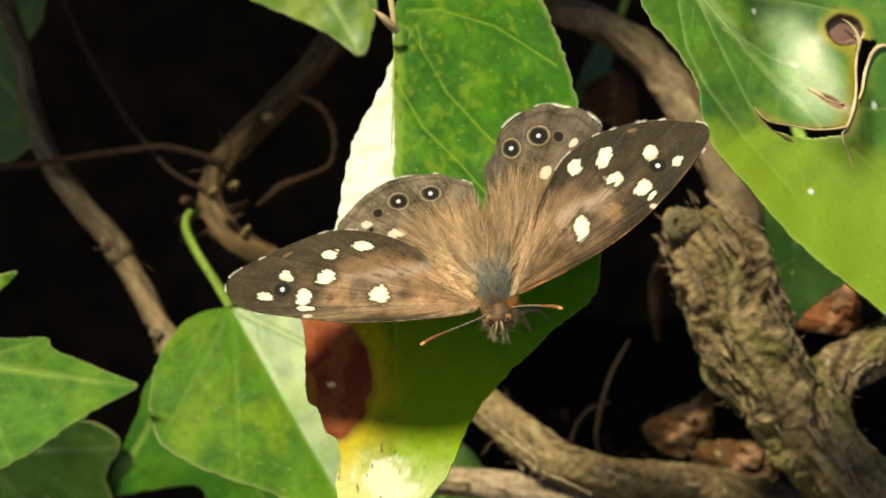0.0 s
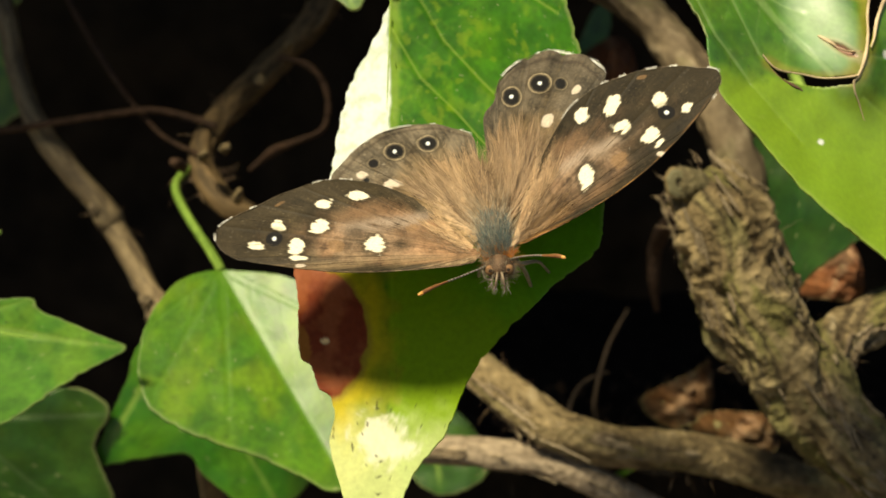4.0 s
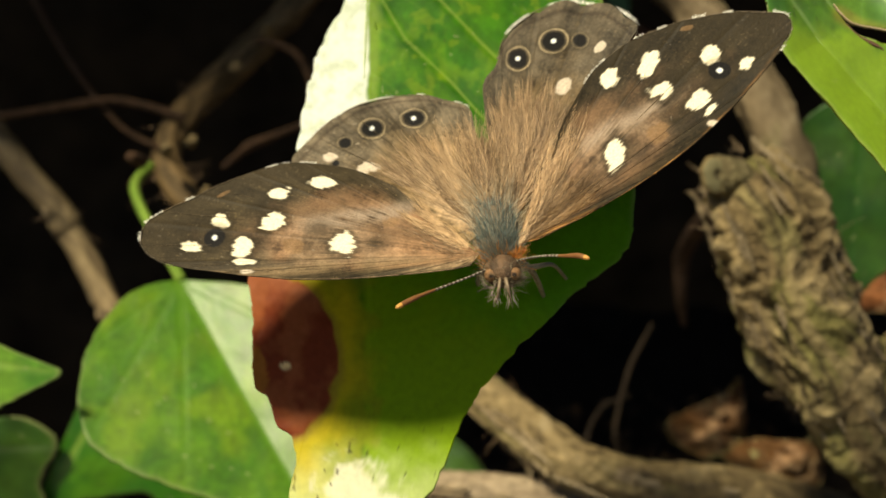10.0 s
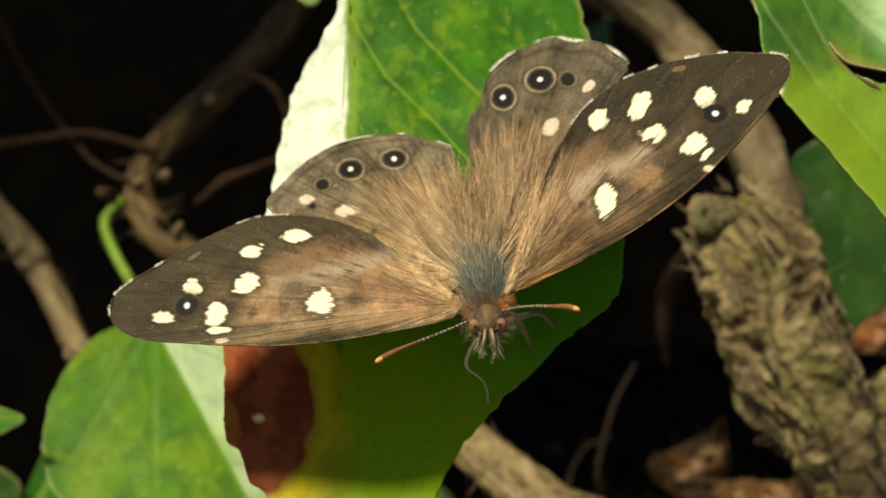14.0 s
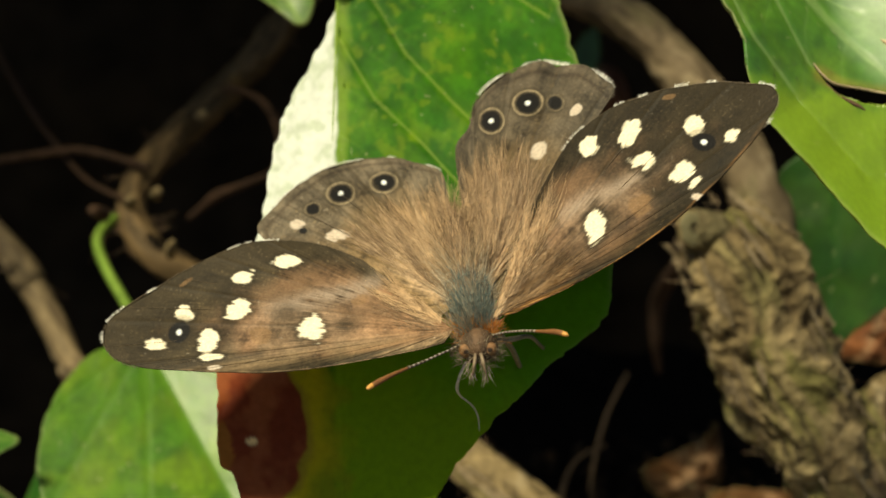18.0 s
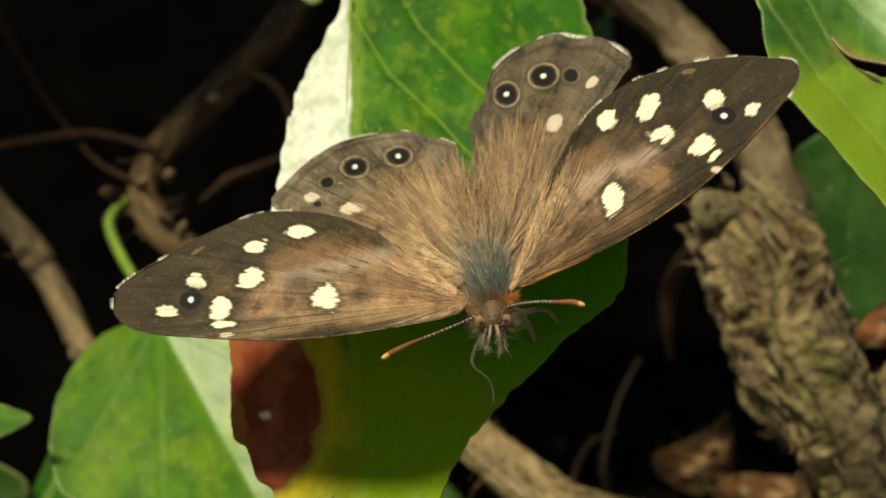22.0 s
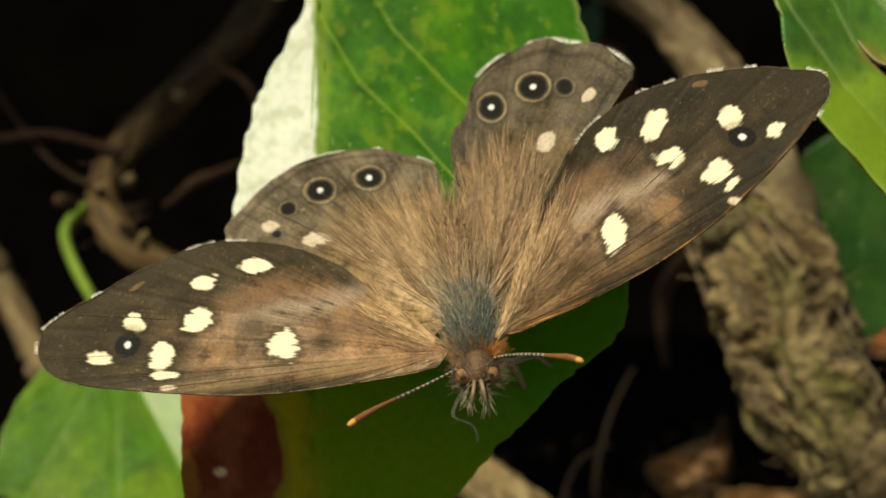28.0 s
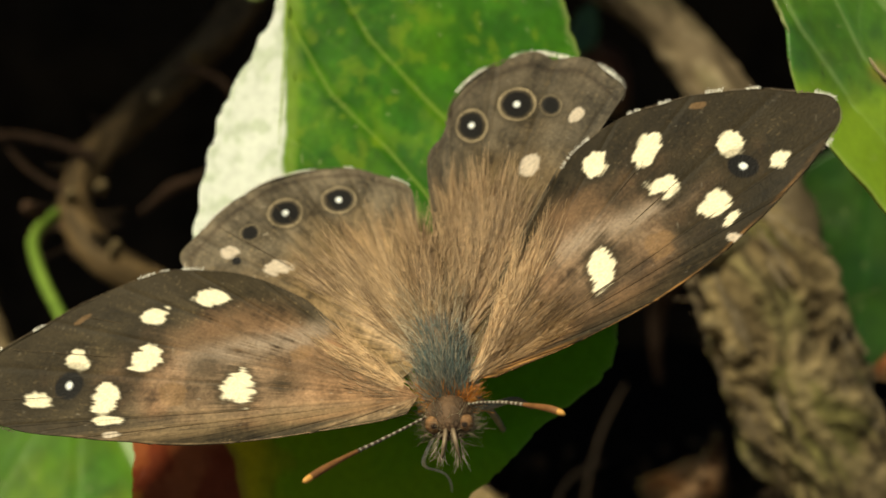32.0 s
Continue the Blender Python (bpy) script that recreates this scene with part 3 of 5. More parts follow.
leaf([(-66.43, -28.6)][0], [(-66.83, -23.67), (-59.45, -27.89), (-51.49, -24.3), (-46.91, -26.02), (-45.84, -28.12), (-48.07, -33.1), (-46.18, -42.5), (-55.85, -44.83), (-68.2, -41.94), (-74.47, -33.41)], (172.5, 0.1, -0.2), GREEN_SHADE, [(-46.23, -28.11), (-51.79, -43.21), (-61.97, -42.1)], "dark green ivy leaf with pale veins, in shade", nw=110, nr=40, seed=9, petiole=[(-77.22, -27.25, 184), (-99.82, -26.27, 218.5)], vein_col=(0.1, 0.16, 0.06))
leaf([(-97.41, 43.97)][0], [(-96.88, 57.51), (-83.18, 55.26), (-81.33, 48.5), (-84.75, 42.84), (-88.34, 39.43), (-85.06, 33.72), (-82.84, 23.97), (-86.7, 19.93), (-91.45, 17.38), (-100.82, 16.45), (-106.93, 37.15)], (253, 0, -0.1), ((0.05, 0.13, 0.01), (0.08, 0.18, 0.015)), [(-82.47, 24.54), (-82.22, 49.63)], "dark green lobed ivy leaf in deep shade", mat=DULL_LEAF, nw=110, nr=40, seed=10, petiole=[(-89.29, 40.59, 212.75), (-110.32, 49.44, 241.5)])
leaf([(-19.59, 40.88)][0], [(-25.23, 36.75), (-25.03, 32.45), (-20.63, 30.23), (-16.26, 28.39), (-13.34, 26.53), (-10.41, 24.45), (-9.38, 26.98), (-8.53, 32.42), (-9.19, 37.15), (-13.75, 42.66)], (149.5, 0.1, 0.3), GREEN_A, [(-10.42, 24.67), (-24.33, 32.86), (-9.11, 32.41)], "bright green ivy leaf with its tip hanging down", mat=DULL_LEAF, cup=nearer(0.965), nw=110, nr=40, seed=11, petiole=[(-22.72, 46.42, 161), (-30.31, 63.62, 195.5)])

# the large torn leaf
TEAR = [(30.2, 12.83), (32.06, 11.88), (34.64, 11.38), (37.78, 11.22)]
RIBBON = [(38.5, 11.79), (39.2, 13.25), (39.74, 15.21), (40.16, 17.18), (40.53, 19.16), (40.81, 20.29)]
MEMBRANE = [(39.37, 21.43, 1.88, 1.61)][0]
FLAP = [(37.4, 14.04, 1.48, 0.55)][0]
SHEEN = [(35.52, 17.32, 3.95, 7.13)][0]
SLIT = [(30.25, 12.72), (31.32, 12.08), (33.49, 11.74), (35.33, 11.4), (37.08, 11.38), (38.49, 11.62), (38.12, 11.01), (35.78, 10.74), (33.47, 10.87), (31.47, 11.38), (30.64, 12.12)]
SLOT = [(40.56, 19.89), (41.41, 20.49), (42.54, 20.24), (41.83, 18.92), (41.17, 17.21), (40.58, 15.51), (39.89, 14.49), (40.06, 16.06), (40.31, 18.03)]


def inside(u, v, poly):
    hit = np.zeros(len(u), bool)
    for (x0, y0), (x1, y1) in zip(poly, poly[1:] + poly[:1]):
        cross = (y0 > v) != (y1 > v)
        hit ^= cross & (u < (x1 - x0) * (v - y0) / (y1 - y0 + 1e-12) + x0)
    return hit


def right_relief(x, y):
    """Gentle waves, with one flank between the veins turned to the light."""
    q = np.hypot((x - SHEEN[0] + 0.42 * (y - SHEEN[1])) / SHEEN[2], (y - SHEEN[1]) / SHEEN[3])
    tilt = (-0.42 * (x - SHEEN[0]) + 0.28 * (y - SHEEN[1])) * np.exp(-0.8 * q ** 4)
    return tilt + (rough(x / 11, y / 11, 13) - 0.5) * 1.6


def right_marks(u, v, share, col, d):
    wob = rough(u / 1.1, v / 1.1, 3) - 0.5
    low = step(-(v - TEAR[0][1]) - (u - TEAR[0][0]) * 0.15 + wob * 2, 0.3, 2.5)
    col = mix(col, (0.28, 0.43, 0.015), low * 0.75)
    gap, strip = off_line(u, v, TEAR) + wob * 0.3, off_line(u, v, RIBBON) + wob * 0.6
    # sheen of the turned flank, also painted in as pale green
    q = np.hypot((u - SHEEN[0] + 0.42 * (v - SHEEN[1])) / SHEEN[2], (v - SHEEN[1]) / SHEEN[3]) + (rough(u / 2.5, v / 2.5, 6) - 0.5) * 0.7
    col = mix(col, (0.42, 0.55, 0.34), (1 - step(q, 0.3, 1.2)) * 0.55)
    col = mix(col, (0.42, 0.33, 0.02), (1 - step(strip, 0.4, 1.6)) * 0.55)
    col = mix(col, (0.4, 0.3, 0.05), (1 - step(gap, 0.3, 1.0)) * 0.45)
    q = np.hypot((u - MEMBRANE[0]) / MEMBRANE[2], (v - MEMBRANE[1]) / MEMBRANE[3]) + wob * 0.25
    col = mix(col, (0.45, 0.36, 0.03), (1 - step(q, 1.1, 1.7)) * 0.6)
    col = mix(col, (0.05, 0.03, 0.02), 1 - step(q, 0.98, 1.1))
    col = mix(col, (0.22, 0.12, 0.085), 1 - step(q, 0.8, 0.92))
    d = d + (1 - step(q, 0.7, 1.1)) * 0.8
    q = np.hypot((u - FLAP[0]) / FLAP[2], (v - FLAP[1] + (u - FLAP[0]) * 0.55) / FLAP[3]) + wob * 0.4
    col = mix(col, (0.5, 0.44, 0.24), (1 - step(q, 1.1, 1.8)) * 0.5)
    col = mix(col, (0.36, 0.2, 0.13), 1 - step(q, 0.8, 1.0))
    d = d + (1 - step(q, 0.5, 1.0)) * 0.4
    for x, y in [(35.2, 5.48), (30.37, 23.27), (42.07, 14.04)]:
        q = np.hypot(u - x, v - y) + wob * 0.3
        col = mix(col, (0.85, 0.88, 0.8), 1 - step(q, 0.25, 0.42))
    return col, d, ~(inside(u, v, SLIT) | inside(u, v, SLOT))


RIGHT_EDGE = [(18.76, 24.28), (19.6, 22.01), (22.32, 18.56), (24.37, 15.08), (24.59, 12.38), (26.03, 9.16), (29.32, 5.42), (33.17, 1.13), (37.65, -2.65), (42.63, -6.47)]


def right_cup(x, y):
    """The blade's free edge curls forward."""
    return 1 - 0.035 * np.exp(-(off_line(x, y, RIGHT_EDGE) / 4.5) ** 1.3)


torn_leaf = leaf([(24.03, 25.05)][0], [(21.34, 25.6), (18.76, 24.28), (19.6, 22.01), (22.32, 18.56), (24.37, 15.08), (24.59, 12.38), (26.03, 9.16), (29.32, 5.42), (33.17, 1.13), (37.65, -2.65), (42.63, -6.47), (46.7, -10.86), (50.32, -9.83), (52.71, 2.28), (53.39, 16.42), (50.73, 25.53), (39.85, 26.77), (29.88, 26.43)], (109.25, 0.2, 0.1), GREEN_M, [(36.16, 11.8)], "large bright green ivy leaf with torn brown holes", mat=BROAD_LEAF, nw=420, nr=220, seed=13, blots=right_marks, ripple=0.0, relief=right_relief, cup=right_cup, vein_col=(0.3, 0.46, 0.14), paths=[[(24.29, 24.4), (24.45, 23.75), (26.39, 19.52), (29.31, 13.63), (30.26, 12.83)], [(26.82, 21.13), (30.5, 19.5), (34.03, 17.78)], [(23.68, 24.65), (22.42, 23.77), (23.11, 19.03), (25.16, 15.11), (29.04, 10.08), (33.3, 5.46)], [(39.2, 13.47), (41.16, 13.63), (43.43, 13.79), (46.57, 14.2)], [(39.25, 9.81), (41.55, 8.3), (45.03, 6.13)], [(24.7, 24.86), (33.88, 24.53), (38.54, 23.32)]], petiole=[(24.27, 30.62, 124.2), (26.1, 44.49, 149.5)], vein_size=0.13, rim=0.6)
TAN_LIP, DARK_LIP = ((0.55, 0.43, 0.27), (0.3, 0.2, 0.11)), ((0.2, 0.11, 0.07), (0.1, 0.055, 0.035))


def lip(points, cols, lift=0.15):
    """A dried, rolled edge of the tear, lying on the blade."""
    A, b, c = (109.25, 0.2, 0.1)
    x, y, r = np.array(points).T
    r = r * 0.5
    d = A + b * x + c * y + right_relief(x, y) - lift
    f = right_cup(x, y)
    tube("torn_lip", [tuple(q) for q in np.stack([x * f, y * f, d * f, r], 1)], DEAD_LEAF, torn_leaf, torn_leaf.location, cols, sides=10, n=24 * len(points), lumps=0.6, seed=len(points), label="dry tan rolled edge of the tear")


lip([(38.12, 11.12, 0.16), (38.62, 11.79, 0.27), (39.2, 13.25, 0.33), (39.74, 15.21, 0.28), (40.16, 17.18, 0.28), (40.53, 18.99, 0.28), (40.81, 20.13, 0.39), (40.49, 21.13, 0.28), (39.86, 22.01, 0.22), (39.11, 22.55, 0.11)], TAN_LIP)
lip([(29.71, 13.58, 0.11), (30.31, 12.83, 0.16), (31.32, 12.14, 0.16), (33.5, 11.8, 0.16), (35.34, 11.45, 0.19), (37.08, 11.43, 0.22), (38.38, 11.62, 0.27)], TAN_LIP, 0.25)
lip([(38.12, 11.12, 0.27), (38.33, 10.18, 0.22), (38.93, 9.09, 0.16), (39.58, 7.61, 0.08)], TAN_LIP)
lip([(44.09, 19.9, 0.28), (42.89, 19.86, 0.39), (42.02, 19.21, 0.39), (41.5, 18.06, 0.28), (41.1, 16.93, 0.28), (40.64, 15.51, 0.22), (40, 14.38, 0.11)], TAN_LIP, 0.35)
lip([(30.64, 12.18, 0.11), (31.53, 11.32, 0.16), (32.6, 10.74, 0.33), (33.23, 10.48, 0.22), (33.56, 10.26, 0.11)], DARK_LIP, 0.1)
lip([(35.12, 15.54, 0.11), (35.57, 15.21, 0.33), (36.26, 14.73, 0.33), (36.6, 14.41, 0.16)], TAN_LIP, 0.2)
lip([(36.59, 14.3, 0.11), (37.63, 13.93, 0.16), (38.93, 13.91, 0.16)], TAN_LIP, 0.1)
# greens darkened further so this leaf looks shaded by the stem and torn leaf
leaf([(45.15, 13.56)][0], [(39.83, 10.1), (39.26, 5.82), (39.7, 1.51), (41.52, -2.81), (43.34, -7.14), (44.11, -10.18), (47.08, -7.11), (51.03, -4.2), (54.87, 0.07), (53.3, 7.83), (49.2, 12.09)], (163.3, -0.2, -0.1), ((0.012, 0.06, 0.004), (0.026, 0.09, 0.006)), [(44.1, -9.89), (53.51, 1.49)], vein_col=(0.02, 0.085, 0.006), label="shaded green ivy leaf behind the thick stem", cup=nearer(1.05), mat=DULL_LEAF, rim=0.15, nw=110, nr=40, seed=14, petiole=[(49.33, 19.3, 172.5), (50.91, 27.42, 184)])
leaf([(-60.84, -7.4)][0], [(-61.59, -3.66), (-58.6, -3.36), (-56.21, -2.92), (-57.85, -4.78), (-60.09, -6.65), (-63.08, -8.89)], (161, 0, 0), GREEN_A, (), "small green ivy leaf tip", cup=nearer(0.9), nw=60, nr=20, seed=15, petiole=[(-67.59, -10.33, 172.5), (-86.87, -15.28, 207)])
leaf([(-2.18, -28.95)][0], [(-4, -28.06), (-5.78, -34.21), (-3.94, -41.13), (1.43, -43.7), (7.71, -40.27), (5.96, -34.21), (1.45, -29.83)], (201.25, 0, 0.2), GREEN_SHADE, [(0.54, -42.85)], "dark green ivy leaf low in the shade", mat=DULL_LEAF, nw=80, nr=30, seed=16, petiole=[(-2.31, -24.89, 207), (-3.99, -19.88, 195.5)])
leaf([(34.77, 44.75)][0], [(32.42, 43.58), (28.89, 36.53), (27.13, 30.66), (32.42, 34.18), (35.35, 40.05)], (253, 0, 0), GREEN_SHADE, (), "narrow dark leaf deep in the hollow", mat=DULL_LEAF, nw=60, nr=20, seed=18, petiole=[(37.12, 49.45, 253), (39.46, 56.5, 253)])


# ---- woody vines ----
PALE, DARK, GREY = ((0.23, 0.17, 0.085), (0.085, 0.06, 0.03)), ((0.15, 0.1, 0.06), (0.06, 0.04, 0.025)), ((0.155, 0.115, 0.068), (0.085, 0.062, 0.036))


def vine(label, points, smooth=False, **kw):
    thing = new("woody_vine")
    thing.location = at(*points[0][:3])
    tube("main_stem", points, BARK_SMOOTH if smooth else BARK, thing, thing.location, **kw)
    return tagged(thing, label, "vine", "ivy vines")


def side_stem(thing, name, points, **kw):
    return tube(name, points, BARK_SMOOTH if name == "upper_stem" else BARK, thing, thing.location, **kw)


def root_fuzz(thing, points, count, length, seed, spread=1.0, cols=((0.3, 0.2, 0.12), (0.12, 0.08, 0.05)), name="root_fuzz"):
    rng = np.random.RandomState(seed)
    p = curve(points, 200)
    i = rng.randint(5, 195, count)
    ang = rng.rand(count) * 2 * np.pi
    way = np.stack([np.cos(ang), np.sin(ang) * 0.6 - 0.15, -0.5 + rng.rand(count) * 0.7], 1)
    way /= np.linalg.norm(way, axis=1)[:, None]
    start = p[i, :3] + way * p[i, 3:4] * 0.85
    f = rng.rand(count, 1)
    col = np.array(cols[0]) * f + np.array(cols[1]) * (1 - f)
    me = strand_mesh(name, start, way, length * (0.3 + rng.rand(count)), 0.05 + 0.07 * rng.rand(count), col, sag=rng.randn(count, 3) * 0.4 * spread, steps=5)
    ob = link(name, me, BARK, thing, thing.location)
    ob["kind"] = "stuff"


def flakes(thing, points, count, seed, size=1.5, tone=1.0):
    """Loose strips of bark that lie along the stem."""
    rng = np.random.RandomState(seed)
    p = curve(points, 300)
    tan = np.gradient(p[:, :3], axis=0)
    tan /= np.linalg.norm(tan, axis=1)[:, None]
    for _ in range(count):
        i = rng.randint(10, 290)
        a = rng.uniform(-2.0, 2.0)
        out = np.array([math.sin(a), 0.15 * rng.randn(), -math.cos(a)])
        out -= tan[i] * (out @ tan[i])
        out /= np.linalg.norm(out)
        across = np.cross(tan[i], out)
        c0 = p[i, :3] + out * p[i, 3] * (1.0 + 0.05 * rng.rand())
        L, Wd = size * rng.uniform(0.9, 3.2), size * rng.uniform(0.14, 0.36)
        s = np.linspace(-1, 1, 7)
        wob = rng.randn(7) * 0.12
        lift = 0.25 * rng.rand() * (s + 1) ** 2 * rng.choice([0.4, 1.0])
        rows = []
        for k in range(7):
            w = Wd * (1 - 0.6 * abs(s[k]) ** 3) * rng.uniform(0.75, 1.15)
            mid = c0 + tan[i] * L * s[k] + across * wob[k] * Wd + out * lift[k]
            rows += [mid - across * w - out * 0.12, mid + out * 0.1, mid + across * w - out * 0.12, mid - out * 0.3]
        rows = np.array(rows)
        faces = [[k * 4 + j, k * 4 + (j + 1) % 4, k * 4 + 4 + (j + 1) % 4, k * 4 + 4 + j] for k in range(6) for j in range(4)] + [[0, 1, 2, 3], [27, 26, 25, 24]]
        f = rng.rand()
        col = np.zeros((28, 3)) + np.array((0.3, 0.235, 0.15)) * f + np.array((0.14, 0.1, 0.06)) * (1 - f)
        col = col * tone
        link("bark_flake", sheet("bark_flake", at_all(rows[:, 0], rows[:, 1], rows[:, 2]), faces, col, smooth=False), BARK, thing, thing.location)


def trunk_skin(s, a, col):
    """Algae-green bark under pale peeling plates."""
    x, y = np.cos(a) * 1.5, np.sin(a) * 1.5
    moss = step(rough(x + s * 9, y + s * 4, 31, 3), 0.42, 0.62)
    col = mix(col, (0.13, 0.12, 0.038), moss * 0.8)
    plate = step(rough(x * 2.2 + s * 16, y * 2.2 + 3, 37, 4), 0.52, 0.6)
    col = mix(col, (0.25, 0.19, 0.1), plate * 0.7)
    crack = np.abs(rough(x * 2.6 + 5, y * 2.6 + s * 11, 41, 3) - 0.5)
    return mix(col, (0.03, 0.021, 0.012), (1 - step(crack, 0.008, 0.035)) * 0.85)


TRUNK = apart([(30.61, 3.19, 149.5, 3.89), (32.92, 0.07, 148.35, 5.51), (34.85, -5.44, 148.35, 5.65), (37.6, -12.33, 148.35, 5.37), (42.06, -19.36, 149.5, 4.86), (46.92, -25.61, 149.5, 4.58), (53.86, -31.86, 149.5, 4.58), (64.1, -39.99, 154.1, 4.72), (89.37, -60.78, 172.5, 5.29)], 1.045)
thick = vine("thick gnarled ivy vine with rough peeling bark", TRUNK, cols=PALE, ridges=0.26, lumps=0.18, seed=5, sides=90, n=420, scar=0.6, paint=trunk_skin)
side_stem(thick, "upper_stem", apart([(35.66, -2.04, 151.8, 2.68), (37.27, 1.5, 154.1, 3.08), (37.25, 6.61, 156.4, 3.05), (35.73, 13.38, 161, 2.84), (32.44, 20.82, 166.75, 2.79), (28.73, 28.16, 174.8, 2.68), (23.28, 33.66, 181.7, 2.36), (15.6, 38.64, 190.9, 2.22), (11.15, 48.15, 207, 2.88), (1.96, 78.71, 264.5, 3.68)], 1.045), cols=GREY, ridges=0.13, lumps=0.1, seed=3, sides=48, n=300, scar=0.35, label="smooth grey-brown upper stem")
SIDE = apart([(77.46, -8.19, 178.25, 3.64), (59.44, -12.96, 163.3, 3.49), (51.99, -14.81, 156.4, 3.05), (46.72, -17.76, 150.65, 3.36), (46.69, -21.97, 148.35, 3.17), (48.62, -26.79, 148.35, 2.75), (52.47, -31.16, 149.5, 2.5)], 1.045)
side_stem(thick, "side_stem", SIDE, cols=PALE, ridges=0.18, lumps=0.14, seed=8, sides=56, n=240, scar=0.6, paint=trunk_skin)
KNOT = apart([(31.09, 2.71, 149.5, 2.08), (29.85, 2.87, 147.5, 2.05), (28.76, 3.07, 146.8, 1.99), (28.26, 3.12, 146.3, 1.91), (28.06, 3.15, 146.0, 1.77)], 1.035)
# stub and cut face darkened in colour for the wing's shade
knot = tube("knot", KNOT, BARK, thick, thick.location, ((0.15, 0.125, 0.065), (0.085, 0.067, 0.035)), sides=28, n=70, lumps=0.1, ridges=0.1, label="stub of a cut side shoot")


def cut_face(spot, tilt):
    """The pale sawn end of the stub, ringed, with a dark pith."""
    u0, v0, d0, r0 = spot
    ring = np.linspace(0, 1, 16)[:, None] * np.ones((1, 40))
    ang = np.linspace(0, 2 * np.pi, 40, endpoint=False)[None] * np.ones((16, 1))
    edge = 1 + 0.08 * np.sin(ang * 3 + 1) + 0.04 * np.sin(ang * 7)
    u, v = np.cos(ang) * ring * r0 * edge, np.sin(ang) * ring * r0 * edge
    d = d0 - 0.25 + tilt[0] * u + tilt[1] * v + 0.5 * np.exp(-(ring / 0.16) ** 2) + 0.05 * np.sin(ring * 26) + 0.45 * ring ** 6
    col = mix(np.zeros((640, 3)) + np.array((0.15, 0.135, 0.075)), (0.1, 0.085, 0.045), step(np.sin(ring * 24 + ang * 0.3), 0.2, 0.8).ravel() * 0.6)
    col = mix(col, (0.03, 0.022, 0.014), 1 - step(ring.ravel(), 0.18, 0.34))
    col = mix(col, (0.16, 0.11, 0.05), step(ring.ravel(), 0.86, 0.95))
    faces = [[i * 40 + j, i * 40 + (j + 1) % 40, (i + 1) * 40 + (j + 1) % 40, (i + 1) * 40 + j] for i in range(15) for j in range(40)]
    me = sheet("cut_face", at_all((u + u0).ravel(), (v + v0).ravel(), d.ravel()), faces, col)
    link("cut_face", me, BARK_SMOOTH, knot, thick.location, "round cut face with a dark middle")


cut_face((*KNOT[-1][:3], KNOT[-1][3] * 1.05), (0.25, 0.0))
flakes(thick, TRUNK[:7], 75, 4, 1.15, 0.7)
flakes(thick, SIDE[1:], 40, 9, 1.1, 0.85)
tube("aerial_root", [(39.0, 6.0, 172, 1.0), (38.2, 1.0, 196, 1.25), (37.4, -4.5, 212, 1.2), (37.6, -11.0, 216, 0.9), (39.0, -16.5, 220, 0.5)], BARK, thick, thick.location, ((0.06, 0.034, 0.02), (0.03, 0.018, 0.011)), sides=14, n=70, lumps=0.2, seed=9, label="dull red-brown aerial root")
root_fuzz(thick, TRUNK[:5], 260, 1.9, 3, cols=((0.4, 0.3, 0.19), (0.2, 0.14, 0.09)))
root_fuzz(thick, SIDE, 70, 2.2, 6)
LOW = [(-7.62, -10.8, 195.5, 2.36), (-0.35, -18.08, 186.3, 2.42), (5.46, -22.43, 178.25, 2.65), (11.69, -26.99, 172.5, 2.88), (17.07, -30.1, 170.2, 2.84), (25.31, -32.59, 172.5, 2.88), (36.08, -34.34, 178.25, 2.81), (52.62, -39.21, 184, 2.9), (78.42, -49.88, 207, 3.27)]
low_vine = vine("brown ivy vine lying across the hollow", LOW, cols=PALE, ridges=0.15, lumps=0.16, seed=11, sides=40, n=220, scar=0.5)
flakes(low_vine, LOW[2:7], 26, 12, 1.2)
root_fuzz(low_vine, LOW[2:8], 120, 2.6, 13)
# rootlets nearly black: the hollow's shade is put into their colour
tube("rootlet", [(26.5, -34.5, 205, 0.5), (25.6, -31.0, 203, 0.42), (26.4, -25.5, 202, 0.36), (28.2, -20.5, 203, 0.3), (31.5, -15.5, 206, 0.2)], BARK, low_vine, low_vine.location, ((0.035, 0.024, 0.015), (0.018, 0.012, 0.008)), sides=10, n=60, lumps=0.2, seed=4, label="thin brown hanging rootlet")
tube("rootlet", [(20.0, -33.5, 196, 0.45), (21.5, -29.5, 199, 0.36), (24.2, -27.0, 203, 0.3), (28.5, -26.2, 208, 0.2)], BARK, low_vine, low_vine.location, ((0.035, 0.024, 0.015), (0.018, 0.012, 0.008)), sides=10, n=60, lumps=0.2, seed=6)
PALEV = [(-20.33, -38.03, 195.5, 2), (-12.45, -35.37, 186.3, 1.9), (-1.99, -33.85, 178.25, 2.07), (6.17, -33.84, 174.8, 2.11), (14.09, -34.52, 172.5, 2.08), (22.1, -37.56, 172.5, 2.08), (35.54, -46.04, 184, 2.22)]
pale_vine = vine("thin pale ivy vine", PALEV, cols=((0.32, 0.25, 0.17), (0.2, 0.15, 0.1)), ridges=0.1, lumps=0.12, seed=13)
flakes(pale_vine, PALEV[1:], 12, 41, 1.0)
root_fuzz(pale_vine, PALEV[1:6], 40, 1.6, 42)
